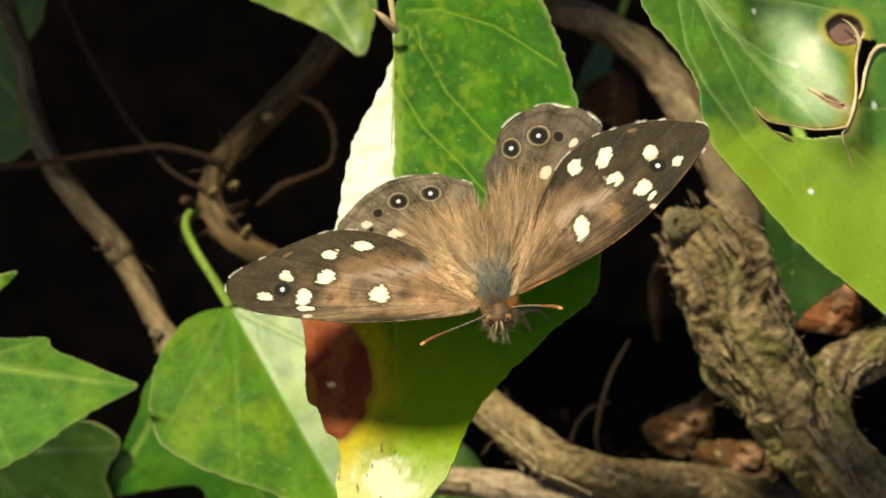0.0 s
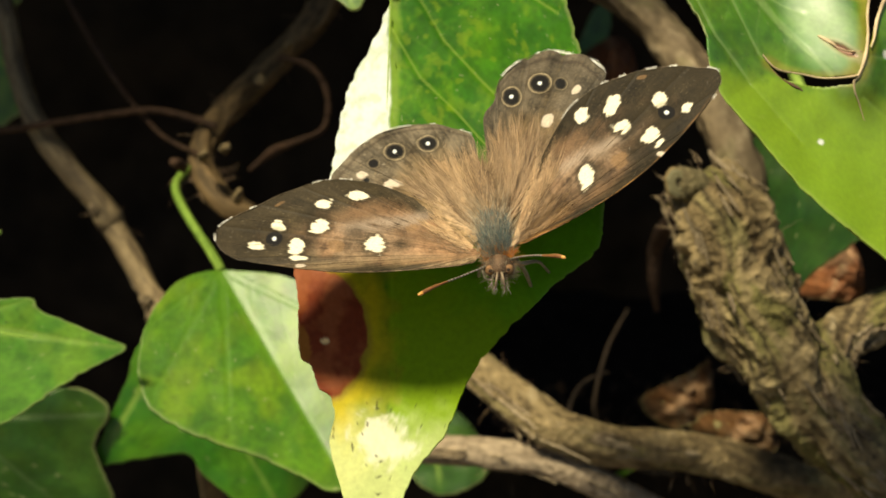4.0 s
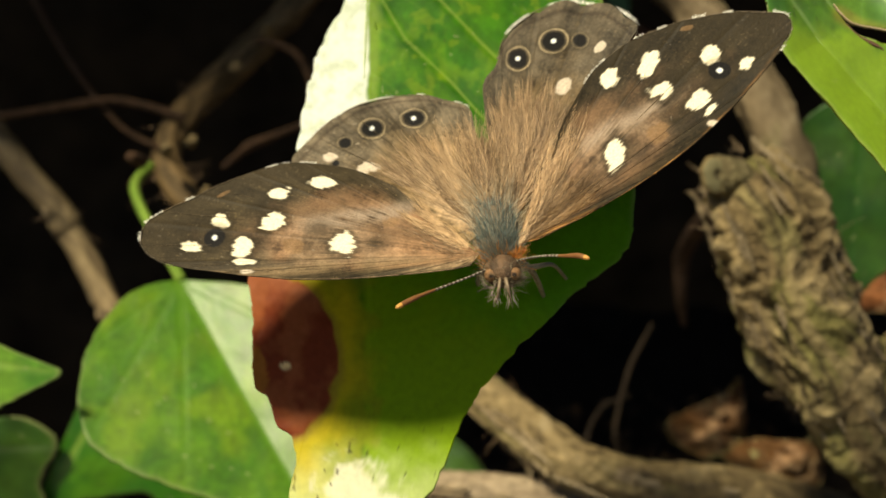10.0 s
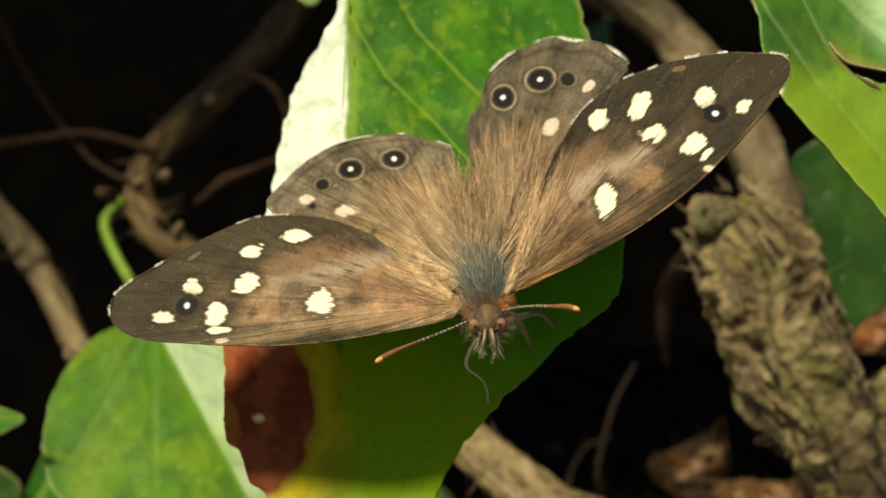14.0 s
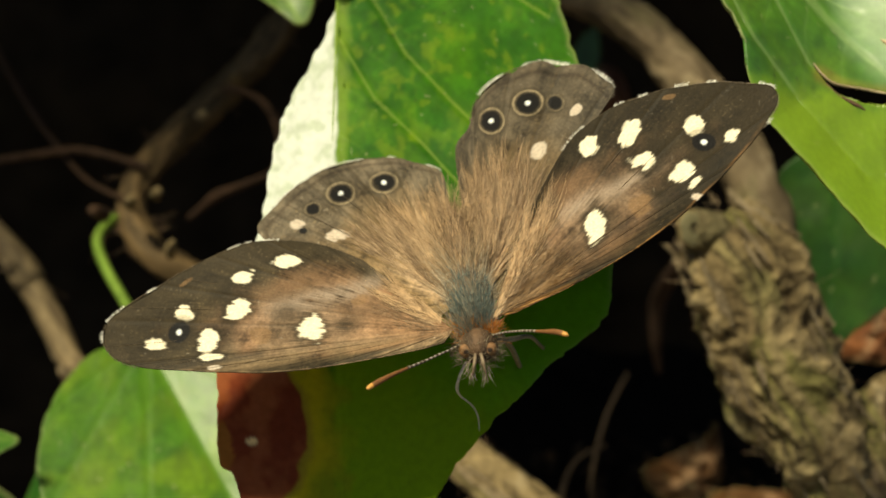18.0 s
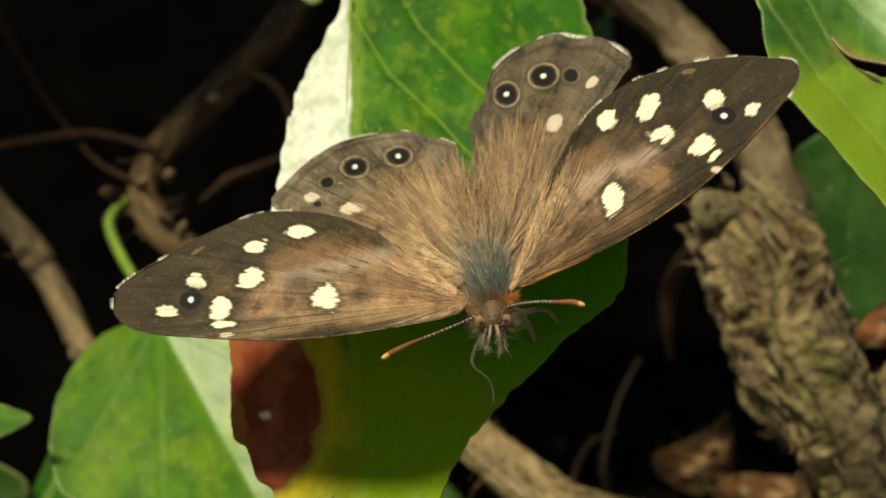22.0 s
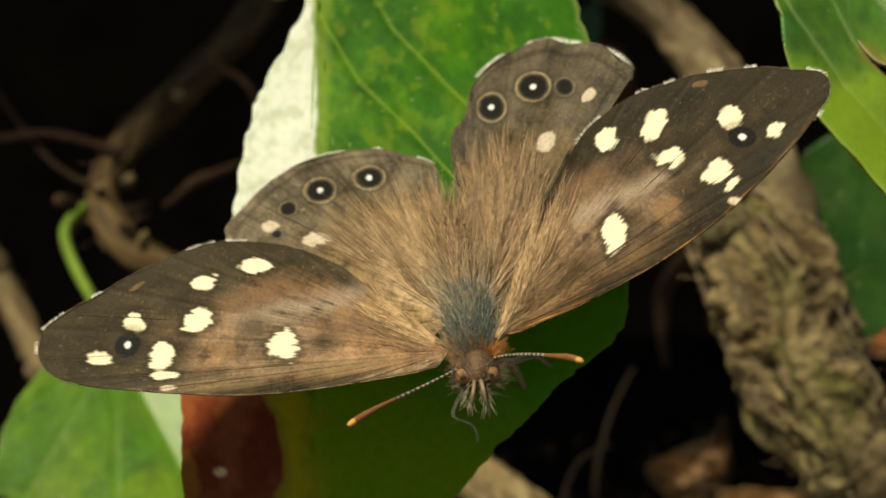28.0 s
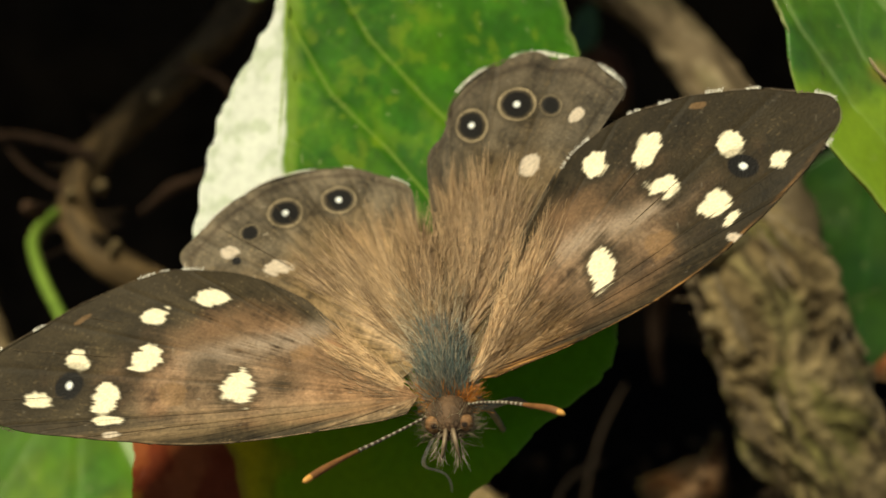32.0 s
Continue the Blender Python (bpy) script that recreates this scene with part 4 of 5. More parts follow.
LEFTV = [(-92.38, 60.65, 241.5, 2.24), (-79.54, 39.66, 224.25, 2.19), (-75.06, 26.48, 218.5, 2.23), (-69.53, 15.41, 212.75, 2.37), (-62.58, 7.09, 209.3, 2.53), (-57.08, 1.54, 207, 2.4), (-55.52, -0.57, 205.85, 2.96), (-54.38, -2.29, 205.85, 2.48), (-51.12, -6.48, 202.4, 2.35), (-46.74, -12.3, 197.8, 2.2), (-44.74, -14.88, 195.5, 2.63), (-43.41, -17.85, 193.2, 2.24), (-40.24, -22.95, 190.9, 2.13), (-38.48, -32.58, 195.5, 2.18), (-45.1, -65.66, 253, 2.82)]
LEFTV = apart([(u + 0.8, v, d, r * 0.8) for u, v, d, r in LEFTV], 0.96)
left_vine = vine("brown ivy vine with knotted joints", LEFTV, smooth=True, cols=((0.19, 0.14, 0.075), (0.085, 0.06, 0.034)), ridges=0.07, lumps=0.08, seed=17, n=340, sides=36)
flakes(left_vine, LEFTV[3:12], 10, 43, 0.7, 0.4)
root_fuzz(left_vine, LEFTV[5:8], 14, 2.2, 15)
for knob in (LEFTV[6], LEFTV[10]):
    tube("leaf_scar", [(knob[0] - 1.3, knob[1] + 1.0, knob[2] - 1.8, 0.9), (knob[0] - 1.9, knob[1] + 1.6, knob[2] - 2.2, 0.75), (knob[0] - 2.3, knob[1] + 2.1, knob[2] - 2.3, 0.3)], BARK, left_vine, left_vine.location, cols=((0.2, 0.15, 0.09), (0.1, 0.07, 0.04)), sides=12, n=20)
DEEP = apart([(-9.23, 86.63, 310.5, 4.04), (-25.38, 48.53, 281.75, 4.05), (-33.55, 36.34, 273.7, 3.81), (-41.01, 26.52, 264.5, 3.68), (-45.99, 18.49, 255.3, 3.32), (-47.29, 10.45, 247.25, 3.21), (-43.05, 3.48, 241.5, 3.36), (-36.33, -1.01, 241.5, 3.59), (-28.01, -6.77, 247.25, 3.44), (-15.89, -17.81, 276, 3.59)], 0.76)
DEEP = [(u, v, d, r * 0.8) for u, v, d, r in DEEP]
deep_vine = vine("dull brown ivy vine deep in the shade", DEEP, smooth=True, cols=((0.14, 0.09, 0.04), (0.055, 0.036, 0.016)), ridges=0.14, lumps=0.16, n=320, sides=40, seed=19)
# twig red dimmed to stand for the deep shade
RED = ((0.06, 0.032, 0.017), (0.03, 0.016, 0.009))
for (x, y, d, r), (px, py) in zip([(-32.42, 35.73, 264.5, 1.11), (-37.55, 28.22, 257.6, 1.2), (-41.15, 12.15, 235.75, 0.99), (-44.65, 10.4, 233.45, 1.08), (-37.59, 2.24, 230, 0.96), (-47.36, 8.35, 227.7, 1.16)], ((2, 3), (3, -2), (3, 1), (2, 2), (2, 4), (-3, 2))):
    x, y, d, r = x * 0.76, y * 0.76, d * 0.76, r * 0.76
    tube("bud", [(x, y, d + 2, r), (x + px * 0.2, y + py * 0.2, d, r * 0.9), (x + px * 0.4, y + py * 0.4, d - 0.4, r * 0.5)], BARK, deep_vine, deep_vine.location, RED if px < 0 else PALE, sides=10, n=20, lumps=0.3)
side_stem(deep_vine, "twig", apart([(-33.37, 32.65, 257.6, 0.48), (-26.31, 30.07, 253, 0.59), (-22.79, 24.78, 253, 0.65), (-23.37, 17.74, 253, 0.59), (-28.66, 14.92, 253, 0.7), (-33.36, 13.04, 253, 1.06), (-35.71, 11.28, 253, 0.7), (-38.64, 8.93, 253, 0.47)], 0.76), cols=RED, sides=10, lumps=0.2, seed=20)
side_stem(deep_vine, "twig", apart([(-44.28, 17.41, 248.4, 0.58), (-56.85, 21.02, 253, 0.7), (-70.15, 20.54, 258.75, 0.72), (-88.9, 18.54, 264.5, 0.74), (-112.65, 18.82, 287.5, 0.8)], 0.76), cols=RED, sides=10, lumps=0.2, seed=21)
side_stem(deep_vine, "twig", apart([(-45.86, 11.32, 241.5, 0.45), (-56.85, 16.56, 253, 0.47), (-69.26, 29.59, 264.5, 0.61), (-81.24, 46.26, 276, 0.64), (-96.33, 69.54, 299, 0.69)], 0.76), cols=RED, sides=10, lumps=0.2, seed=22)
root_fuzz(deep_vine, DEEP[5:9], 50, 3.0, 23)
root_fuzz(deep_vine, DEEP[1:6], 30, 2.0, 24)

# ---- dead leaves and litter ----
DEAD_A = ((0.11, 0.042, 0.018), (0.23, 0.11, 0.046))
# ochre darkened to stand for the hollow's shade
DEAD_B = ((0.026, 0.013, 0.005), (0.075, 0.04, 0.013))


def curl(u0, v0, r, amount):
    return lambda x, y: amount * ((x - u0) ** 2 + 0.4 * (y - v0) ** 2) / r + 1.5 * (np.abs(rough(x / 1.9 + u0, y / 1.9, 3, 3) - 0.5) * 4 - 0.5) + 0.8 * np.sin((x - u0) * 0.8 + (y - v0) * 0.6 + rough(x / 3, y / 3, 5) * 5)


leaf([(59.81, -5.35)][0], [(54.42, -6.14), (53.39, -8.59), (53.7, -11.86), (56.65, -12.47), (61.08, -12.53), (64.79, -10.77), (68.54, -9.16), (67.97, -4.98), (63.5, -4.12)], (169.05, 0.2, 0.2), DEAD_A, [(56.66, -12.31), (66.66, -9.97), (54.24, -9.01)], "curled brown dead leaf", cup=nearer(1.02), mat=DEAD_LEAF, nw=160, nr=70, seed=21, relief=curl(*[(59.58, -8.65)][0], 4.0, 1.6), name="dead_leaf", category="dead leaf", vein_col=(0.36, 0.22, 0.12), rim=0.3)
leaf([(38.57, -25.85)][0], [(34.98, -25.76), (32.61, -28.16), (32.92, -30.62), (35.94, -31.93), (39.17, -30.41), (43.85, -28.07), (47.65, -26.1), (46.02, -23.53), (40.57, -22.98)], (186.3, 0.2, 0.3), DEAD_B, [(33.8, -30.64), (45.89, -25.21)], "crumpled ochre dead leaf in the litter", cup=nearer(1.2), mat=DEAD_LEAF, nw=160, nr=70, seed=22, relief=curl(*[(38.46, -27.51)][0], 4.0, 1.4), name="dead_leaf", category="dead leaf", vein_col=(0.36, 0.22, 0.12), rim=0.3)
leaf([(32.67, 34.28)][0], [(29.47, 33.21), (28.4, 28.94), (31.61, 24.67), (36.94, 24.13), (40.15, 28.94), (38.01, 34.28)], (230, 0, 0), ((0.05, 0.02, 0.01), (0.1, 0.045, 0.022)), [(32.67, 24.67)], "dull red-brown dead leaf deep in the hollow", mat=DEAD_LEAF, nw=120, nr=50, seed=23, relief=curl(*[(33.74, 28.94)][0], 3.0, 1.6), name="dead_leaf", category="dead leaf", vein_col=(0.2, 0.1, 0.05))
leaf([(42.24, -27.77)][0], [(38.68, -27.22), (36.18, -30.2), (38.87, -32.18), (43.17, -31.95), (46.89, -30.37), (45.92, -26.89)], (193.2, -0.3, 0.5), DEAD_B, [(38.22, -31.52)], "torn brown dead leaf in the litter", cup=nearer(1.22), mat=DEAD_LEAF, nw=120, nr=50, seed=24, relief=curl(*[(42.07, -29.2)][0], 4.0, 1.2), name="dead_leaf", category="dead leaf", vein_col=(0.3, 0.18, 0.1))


def litter():
    """Crumbled leaf bits and fibres that lie on a ledge of the hollow."""
    rng = np.random.RandomState(31)
    n = 170
    rng.uniform(0, 1, n)
    px = rng.uniform(0, 1, n)
    u = 12 + px * 60
    v = -47.5 + 14 * rng.rand(n) ** 1.5 + (px - 0.3) * 3
    d = 250 + (v + 47.5) * 1.6 + rng.randn(n) * 3
    co, faces, col = [], [], []
    for i in range(n):
        m = rng.randint(5, 8)
        ang = np.sort(rng.rand(m)) * 2 * np.pi
        r = rng.uniform(0.4, 2.2) * rng.uniform(0.5, 1.2, m)
        e1, e2 = rng.randn(3), rng.randn(3)
        e1 /= np.linalg.norm(e1)
        e2 = np.cross(e1, e2)
        e2 /= np.linalg.norm(e2)
        nrm = np.cross(e1, e2)
        b0 = len(co)
        # browns darkened to make the crumbs look shaded
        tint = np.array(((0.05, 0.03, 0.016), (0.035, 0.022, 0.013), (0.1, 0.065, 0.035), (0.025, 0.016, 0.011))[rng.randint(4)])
        for lev in (0, 0.15):
            for j in range(m):
                co.append(np.array([u[i], v[i], d[i]]) + e1 * math.cos(ang[j]) * r[j] + e2 * math.sin(ang[j]) * r[j] * 0.7 + nrm * (lev + 0.25 * math.sin(ang[j] * 2)))
                col.append(tint)
        faces.append(list(range(b0, b0 + m)))
        faces.append(list(range(b0 + 2 * m - 1, b0 + m - 1, -1)))
        faces += [[b0 + j, b0 + (j + 1) % m, b0 + m + (j + 1) % m, b0 + m + j] for j in range(m)]
    co = np.array(co)
    ob = link("leaf_litter", sheet("leaf_litter", at_all(co[:, 0], co[:, 1], co[:, 2]), faces, np.array(col), smooth=False), LITTER, None, at(30, -44, 250))
    tagged(ob, "crumbled brown leaf litter on a ledge of the bank", "litter", kind="stuff")
    # the ledge that carries it
    nu, nd = 60, 40
    U, D = np.meshgrid(np.linspace(-10, 160, nu), np.linspace(0, 1, nd), indexing="ij")
    V = -49 + 30 * D ** 1.3 + (rough(U / 6, D * 9, 2) - 0.5) * 5 - 14 * (1 - step(U, -10, 8))
    Dd = 240 + 90 * D + (rough(U / 5, D * 8, 4) - 0.5) * 6
    top_ = at_all(U.ravel(), V.ravel(), Dd.ravel())
    n0 = nu * nd
    under = at_all(U.ravel(), V.ravel() - 60, Dd.ravel() + 10)
    f = grid_faces(nu, nd, False)
    rim = [[i * nd, i * nd + n0, (i + 1) * nd + n0, (i + 1) * nd] for i in range(nu - 1)] + [[j, j + 1, j + 1 + n0, j + n0] for j in range(nd - 1)]
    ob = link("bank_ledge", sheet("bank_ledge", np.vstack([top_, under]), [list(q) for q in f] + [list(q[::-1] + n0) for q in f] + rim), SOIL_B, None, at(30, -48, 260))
    tagged(ob, "ledge of crumbly earth in the hollow, darkened as shade", "bank", kind="structure")


LITTER = painted("leaf_crumbs", 0.9, 0.3, 500, 0.5, 0.03)
# ledge soil darkened as well, to look shaded
SOIL_B = plain("shaded_ledge_soil", (0.009, 0.0065, 0.0045), 0.95, 300, 0.6, 0.9, 0.1)
litter()

blade = [(22.0, -40.0, 178.0, 0.5), (25.5, -37.5, 177.0, 0.6), (29.5, -35.0, 176.0, 0.5), (32.6, -33.2, 175.0, 0.2)]
grass = tube("grass_blade", [(u, v, d, r) for u, v, d, r in blade], PETIOLE, None, at(*blade[0][:3]), ((0.3, 0.48, 0.03), (0.2, 0.38, 0.03)), sides=8, lumps=0.1)
tagged(grass, "thin bright green shoot", "shoot")
# ---- butterfly ----
LEFT_FORE = [(2.71, -5.41), (0.77, -5.75), (-4.06, -6.18), (-7.94, -6.3), (-10.9, -6.13), (-13.9, -5.82), (-16.44, -5.46), (-18.03, -4.91), (-18.92, -4.19), (-19.24, -3.57), (-19.24, -2.98), (-18.89, -2.34), (-17.58, -1.48), (-16.13, -0.77), (-14.68, 0.05), (-12.68, 0.88), (-10.65, 1.57), (-8.82, 1.72), (-6.97, 1.56), (-4.86, 1.09), (-2.25, -0.05)]
LEFT_HIND = [(3.48, 0.05), (3.21, 2.94), (3.21, 4.87), (2.76, 6.17), (1.14, 6.75), (-0.77, 7.23), (-3.51, 7.01), (-5.67, 6.33), (-7.77, 4.8), (-9.16, 3.14), (-9.79, 1.74), (-7.45, 0.05), (-4.27, -1.48), (-1.2, -3.3), (1.8, -4.6)]
RIGHT_FORE = [(7.11, -3.75), (8.52, -3), (10.38, -2.02), (13.6, 0), (16.35, 2.13), (18.67, 4.43), (20.56, 6.65), (21.79, 8.46), (22.29, 9.53), (22.03, 10.51), (20.62, 10.89), (18.93, 11.13), (16.72, 11), (14.87, 10.5), (13.46, 10.02), (11.5, 8.7), (10.22, 7.17), (8.63, 4.09), (7.31, 1.05)]
RIGHT_HIND = [(4.51, 0.05), (4.33, 2.92), (3.99, 5.9), (3.98, 7.85), (4.9, 9.21), (5.48, 11.17), (6.56, 12.42), (8.15, 13.28), (9.95, 13.59), (11.43, 13.17), (12.86, 12.71), (13.99, 11.66), (14.23, 10.55), (13.12, 9.53), (11.07, 7.23), (8.87, 2.07), (8.0, -0.9), (7.0, -3.0)]
BROWN_DARK, BROWN_WARM, BROWN_PALE = np.array((0.034, 0.025, 0.013)), np.array((0.2, 0.11, 0.056)), np.array((0.4, 0.285, 0.19))


def wing(name, parent, root, outline, plane, spots, eyes, label, hind, costa, scallop, seed, tone=1.0):
    nw, nr = 460, 220
    u, v, share, faces = fan(root, outline, nw, nr)
    w = np.repeat(np.arange(nw) / (nw - 1), nr)
    # a faintly scalloped outer edge
    out = step(share, 0.9, 1.0) * (np.abs(np.sin(w * 40)) - 0.5) * scallop * step(w, 0.2, 0.35) * (1 - step(w, 0.8, 0.95))
    span = np.hypot(u - root[0], v - root[1]) + 1e-6
    u, v = u + (u - root[0]) / span * out, v + (v - root[1]) / span * out
    A, b, c = plane
    ang = np.arctan2(v - root[1], u - root[0])
    rib = np.abs(((w * 11 + 0.25) % 1) - 0.5)
    ridge = np.exp(-(rib / 0.05) ** 2) * step(share, 0.15, 0.4)
    d = A + b * u + c * v + (rough(u / 6, v / 6, seed) - 0.5) * 0.7 - ridge * 0.06 + np.sin(w * 22) * 0.12 * share
    streak = rough(w * 60, share * 5, seed, 3) - 0.5
    mott = rough(u / 1.2, v / 1.2, seed + 1, 3) - 0.5
    col = np.zeros((len(u), 3)) + BROWN_DARK
    if hind:
        col = mix(col, (0.105, 0.084, 0.058), 0.8)
        col = mix(col, (0.18, 0.115, 0.05), (1 - step(share + mott * 0.3, 0.35, 0.85)) * 0.9)
        col = mix(col, BROWN_PALE, (1 - step(share + streak * 0.3, 0.1, 0.5)) * 0.5)
        col = mix(col, (0.03, 0.02, 0.013), np.exp(-((share - 0.955) / 0.012) ** 2) * 0.6)
    else:
        inner = 1 - step(share + mott * 0.25 + np.abs(w - 0.62) * 0.35, 0.46, 0.85)
        col = mix(col, BROWN_WARM, inner * 0.95)
        # pale sheen across the middle of the wing, painted in
        col = mix(col, BROWN_PALE, np.exp(-((share - 0.42) / 0.16) ** 2 - ((w - 0.55) / 0.16) ** 2) * 0.6 * (0.7 + mott))
        col = mix(col, BROWN_DARK, step(rough(u / 2.2 + 4, v / 2.2, seed + 3), 0.55, 0.7) * step(share, 0.2, 0.5) * 0.55)
        edge = (1 - step(w, costa[0] * 0.6, costa[0])) * (1 - step(share, 0.75, 0.95))
        col = mix(col, costa[1], edge * 0.85 * (0.75 + streak))
        col = mix(col, costa[1] * 1.1, np.exp(-((share - 0.982) / 0.014) ** 2) * (1 - step(w, 0.36, 0.48)) * np.clip(0.75 + streak * 2, 0, 1))
    # cells between the nerves, rows of scales and worn flecks
    fleck = grain(u * 7, v * 7, seed + 5) - 0.5
    fine = grain(w * 260, share * 16, seed + 9) - 0.5
    cloud = rough(u / 0.75 + 3, v / 0.75, seed + 8, 3) - 0.5
    cell = rough(w * 22 + 4, share * 4.5, seed + 10, 2) - 0.5
    col = col * np.clip(1.06 + streak * 0.75 + mott * 0.9 + fleck * 0.5 + fine * 0.4 + cloud * 1.0 + cell * 0.9, 0.25, 2.4)[:, None]
    col = mix(col, (0.34, 0.24, 0.12), step(grain(u * 9, v * 9, seed + 6) + fine * 0.3, 0.84, 1.0) * 0.25)
    col = mix(col, (0.55, 0.47, 0.36), step(grain(u * 4.3 + 9, v * 4.3, seed + 12), 0.945, 0.985) * 0.3)
    col = mix(col, BROWN_DARK * 0.7, ridge * 0.35)
    if not hind:
        col = mix(col, BROWN_DARK * 0.85, step(share + mott * 0.1, 0.8, 0.97) * step(w, 0.2, 0.3) * 0.6)
    col = col * tone
    fray = rough(w * 150, share * 11, seed + 13, 2) - 0.5
    for x, y, rx, ry, turn, kind in spots:
        t = radians(turn)
        a, e = (u - x) * math.cos(t) + (v - y) * math.sin(t), -(u - x) * math.sin(t) + (v - y) * math.cos(t)
        # kind 3 paints a grey sheen, 4 to 6 are brown patches
        if kind > 2:
            soft = np.exp(-np.hypot(a / rx, e / ry) ** 2 * 1.2)
            col = mix(col, ((0.38, 0.29, 0.215), (0.2, 0.115, 0.06), BROWN_DARK * 0.8, (0.29, 0.195, 0.105))[int(kind) - 3], soft * 0.92 * np.clip(0.8 + mott * 1.3 + streak + fine * 0.9 + cloud, 0, 1))
            continue
        q = np.hypot(a / rx, e / ry) * 1.06 + (rough(u * 1.7, v * 1.7, 4) - 0.5) * 0.8 + streak * 0.5 + fine * 0.25 + fray * 0.45
        tone = ((0.97, 0.86, 0.63), (0.27, 0.155, 0.07), (0.68, 0.57, 0.45))[int(kind)]
        if kind == 0:
            col = mix(col, BROWN_DARK * 0.8, (1 - step(q, 1.05, 2.0)) * 0.75)
        col = mix(col, tone, (1 - step(q, 0.82, 1.08)) * (1.0, 0.55, 0.9)[int(kind)])
    for x, y, rx, ry, ring in eyes:
        q = np.hypot((u - x) / rx, (v - y) / ry) + (rough(u * 3, v * 3, 6) - 0.5) * 0.16
        col = mix(col, BROWN_DARK, (1 - step(q, 1.5, 1.9)) * 0.4)
        col = mix(col, (0.46, 0.36, 0.22), (1 - step(np.abs(q - 1.3), 0.025, 0.09)) * ring * np.clip(0.8 + 1.8 * mott, 0, 1))
        col = mix(col, (0.007, 0.006, 0.006), 1 - step(q, 0.95, 1.12))
        if ring >= 1 or ring == 0:
            col = mix(col, (0.9, 0.92, 0.9), 1 - step(np.hypot(u - x, v - y), 0.13, 0.22))
    foot = at(root[0], root[1], A + b * root[0] + c * root[1])
    ob = link(name, sheet(name, at_all(u, v, d), faces, np.clip(col, 0.004, 1)), WING, parent, foot, label)
    so = ob.modifiers.new("thick", "SOLIDIFY")
    so.thickness, so.offset = 0.00007, 0
    return ob


def fur(parent, origin, root, plane, aims, count, share, length, cols, seed, lift=0.12, radius=0.035, name="hair", stray=0.09, droop=0.12, raise_=0.0):
    rng = np.random.RandomState(seed)
    A, b, c = plane
    clump = rng.randint(0, count // 9 + 1, count)
    f = np.clip(rng.rand(count // 9 + 1, 1)[clump] + rng.randn(count, 1) * 0.012, 0, 1)
    aim = np.array(aims[0]) * (1 - f) + np.array(aims[1]) * f
    vec = aim - np.array(root)
    s = share[0] + (share[1] - share[0]) * np.clip(rng.rand(count // 9 + 1, 1)[clump] ** 0.8 + rng.randn(count, 1) * 0.06, 0, 1)
    p = np.array(root) + vec * s + rng.randn(count, 2) * 0.09
    start = np.stack([p[:, 0], p[:, 1], A + b * p[:, 0] + c * p[:, 1] - 0.1 - raise_], 1)
    way = vec / np.linalg.norm(vec, axis=1)[:, None] + rng.randn(count // 9 + 1, 2)[clump] * stray + rng.randn(count, 2) * stray * 0.35
    way = np.stack([way[:, 0], way[:, 1], b * way[:, 0] + c * way[:, 1] - lift * (0.4 + rng.rand(count))], 1)
    way /= np.linalg.norm(way, axis=1)[:, None]
    sag = np.stack([rng.randn(count // 9 + 1)[clump] * droop, rng.randn(count // 9 + 1)[clump] * droop, lift * 0.7 + np.zeros(count)], 1)
    g = np.clip(rng.rand(count // 9 + 1, 1)[clump] * 0.8 + rng.rand(count, 1) * 0.35 - 0.1, 0, 1)
    col = np.array(cols[0]) * g + np.array(cols[1]) * (1 - g)
    L = length[0] + (length[1] - length[0]) * rng.rand(count)
    ob = link(name, strand_mesh(name, start, way, L, radius * (0.6 + 0.7 * rng.rand(count)), col, sag, 5), HAIR, parent, origin)
    ob["kind"] = "stuff"
    return ob


def fringe(parent, origin, root, outline, plane, span, count, seed, white, length=0.38):
    """The short pale hairs along a wing's outer edge, in tufts."""
    rng = np.random.RandomState(seed)
    A, b, c = plane
    o = even(outline, 400)
    f = span[0] + (span[1] - span[0]) * rng.rand(count)
    p = o[(f * 399).astype(int)]
    out = p - np.array(root)
    tang = np.gradient(o, axis=0)[(f * 399).astype(int)]
    nrm = np.stack([tang[:, 1], -tang[:, 0]], 1)
    nrm *= np.sign((nrm * out).sum(1))[:, None]
    nrm /= np.linalg.norm(nrm, axis=1)[:, None]
    way = nrm + rng.randn(count, 2) * 0.3
    start = np.stack([p[:, 0], p[:, 1], A + b * p[:, 0] + c * p[:, 1] - 0.05], 1)
    way = np.stack([way[:, 0], way[:, 1], b * way[:, 0] + c * way[:, 1]], 1)
    way /= np.linalg.norm(way, axis=1)[:, None]
    tuft = (grain(f * white[1] * 0.55, f * 0, seed) - 0.5) * 2.4 + 0.35 * np.sin(f * white[1]) > white[0] * 0.8 - 0.25
    col = np.where(tuft[:, None], np.array((0.84, 0.81, 0.73)) * (0.55 + 0.45 * rng.rand(count, 1)), np.array((0.12, 0.09, 0.06)))
    L = length * np.where(tuft, 1.0, 0.55) * (0.5 + rng.rand(count))
    ob = link("fringe", strand_mesh("fringe", start, way, L, 0.016 + 0.018 * rng.rand(count), col, steps=3), HAIR, parent, origin, "pale fringe of short hairs")
    ob["kind"] = "stuff"


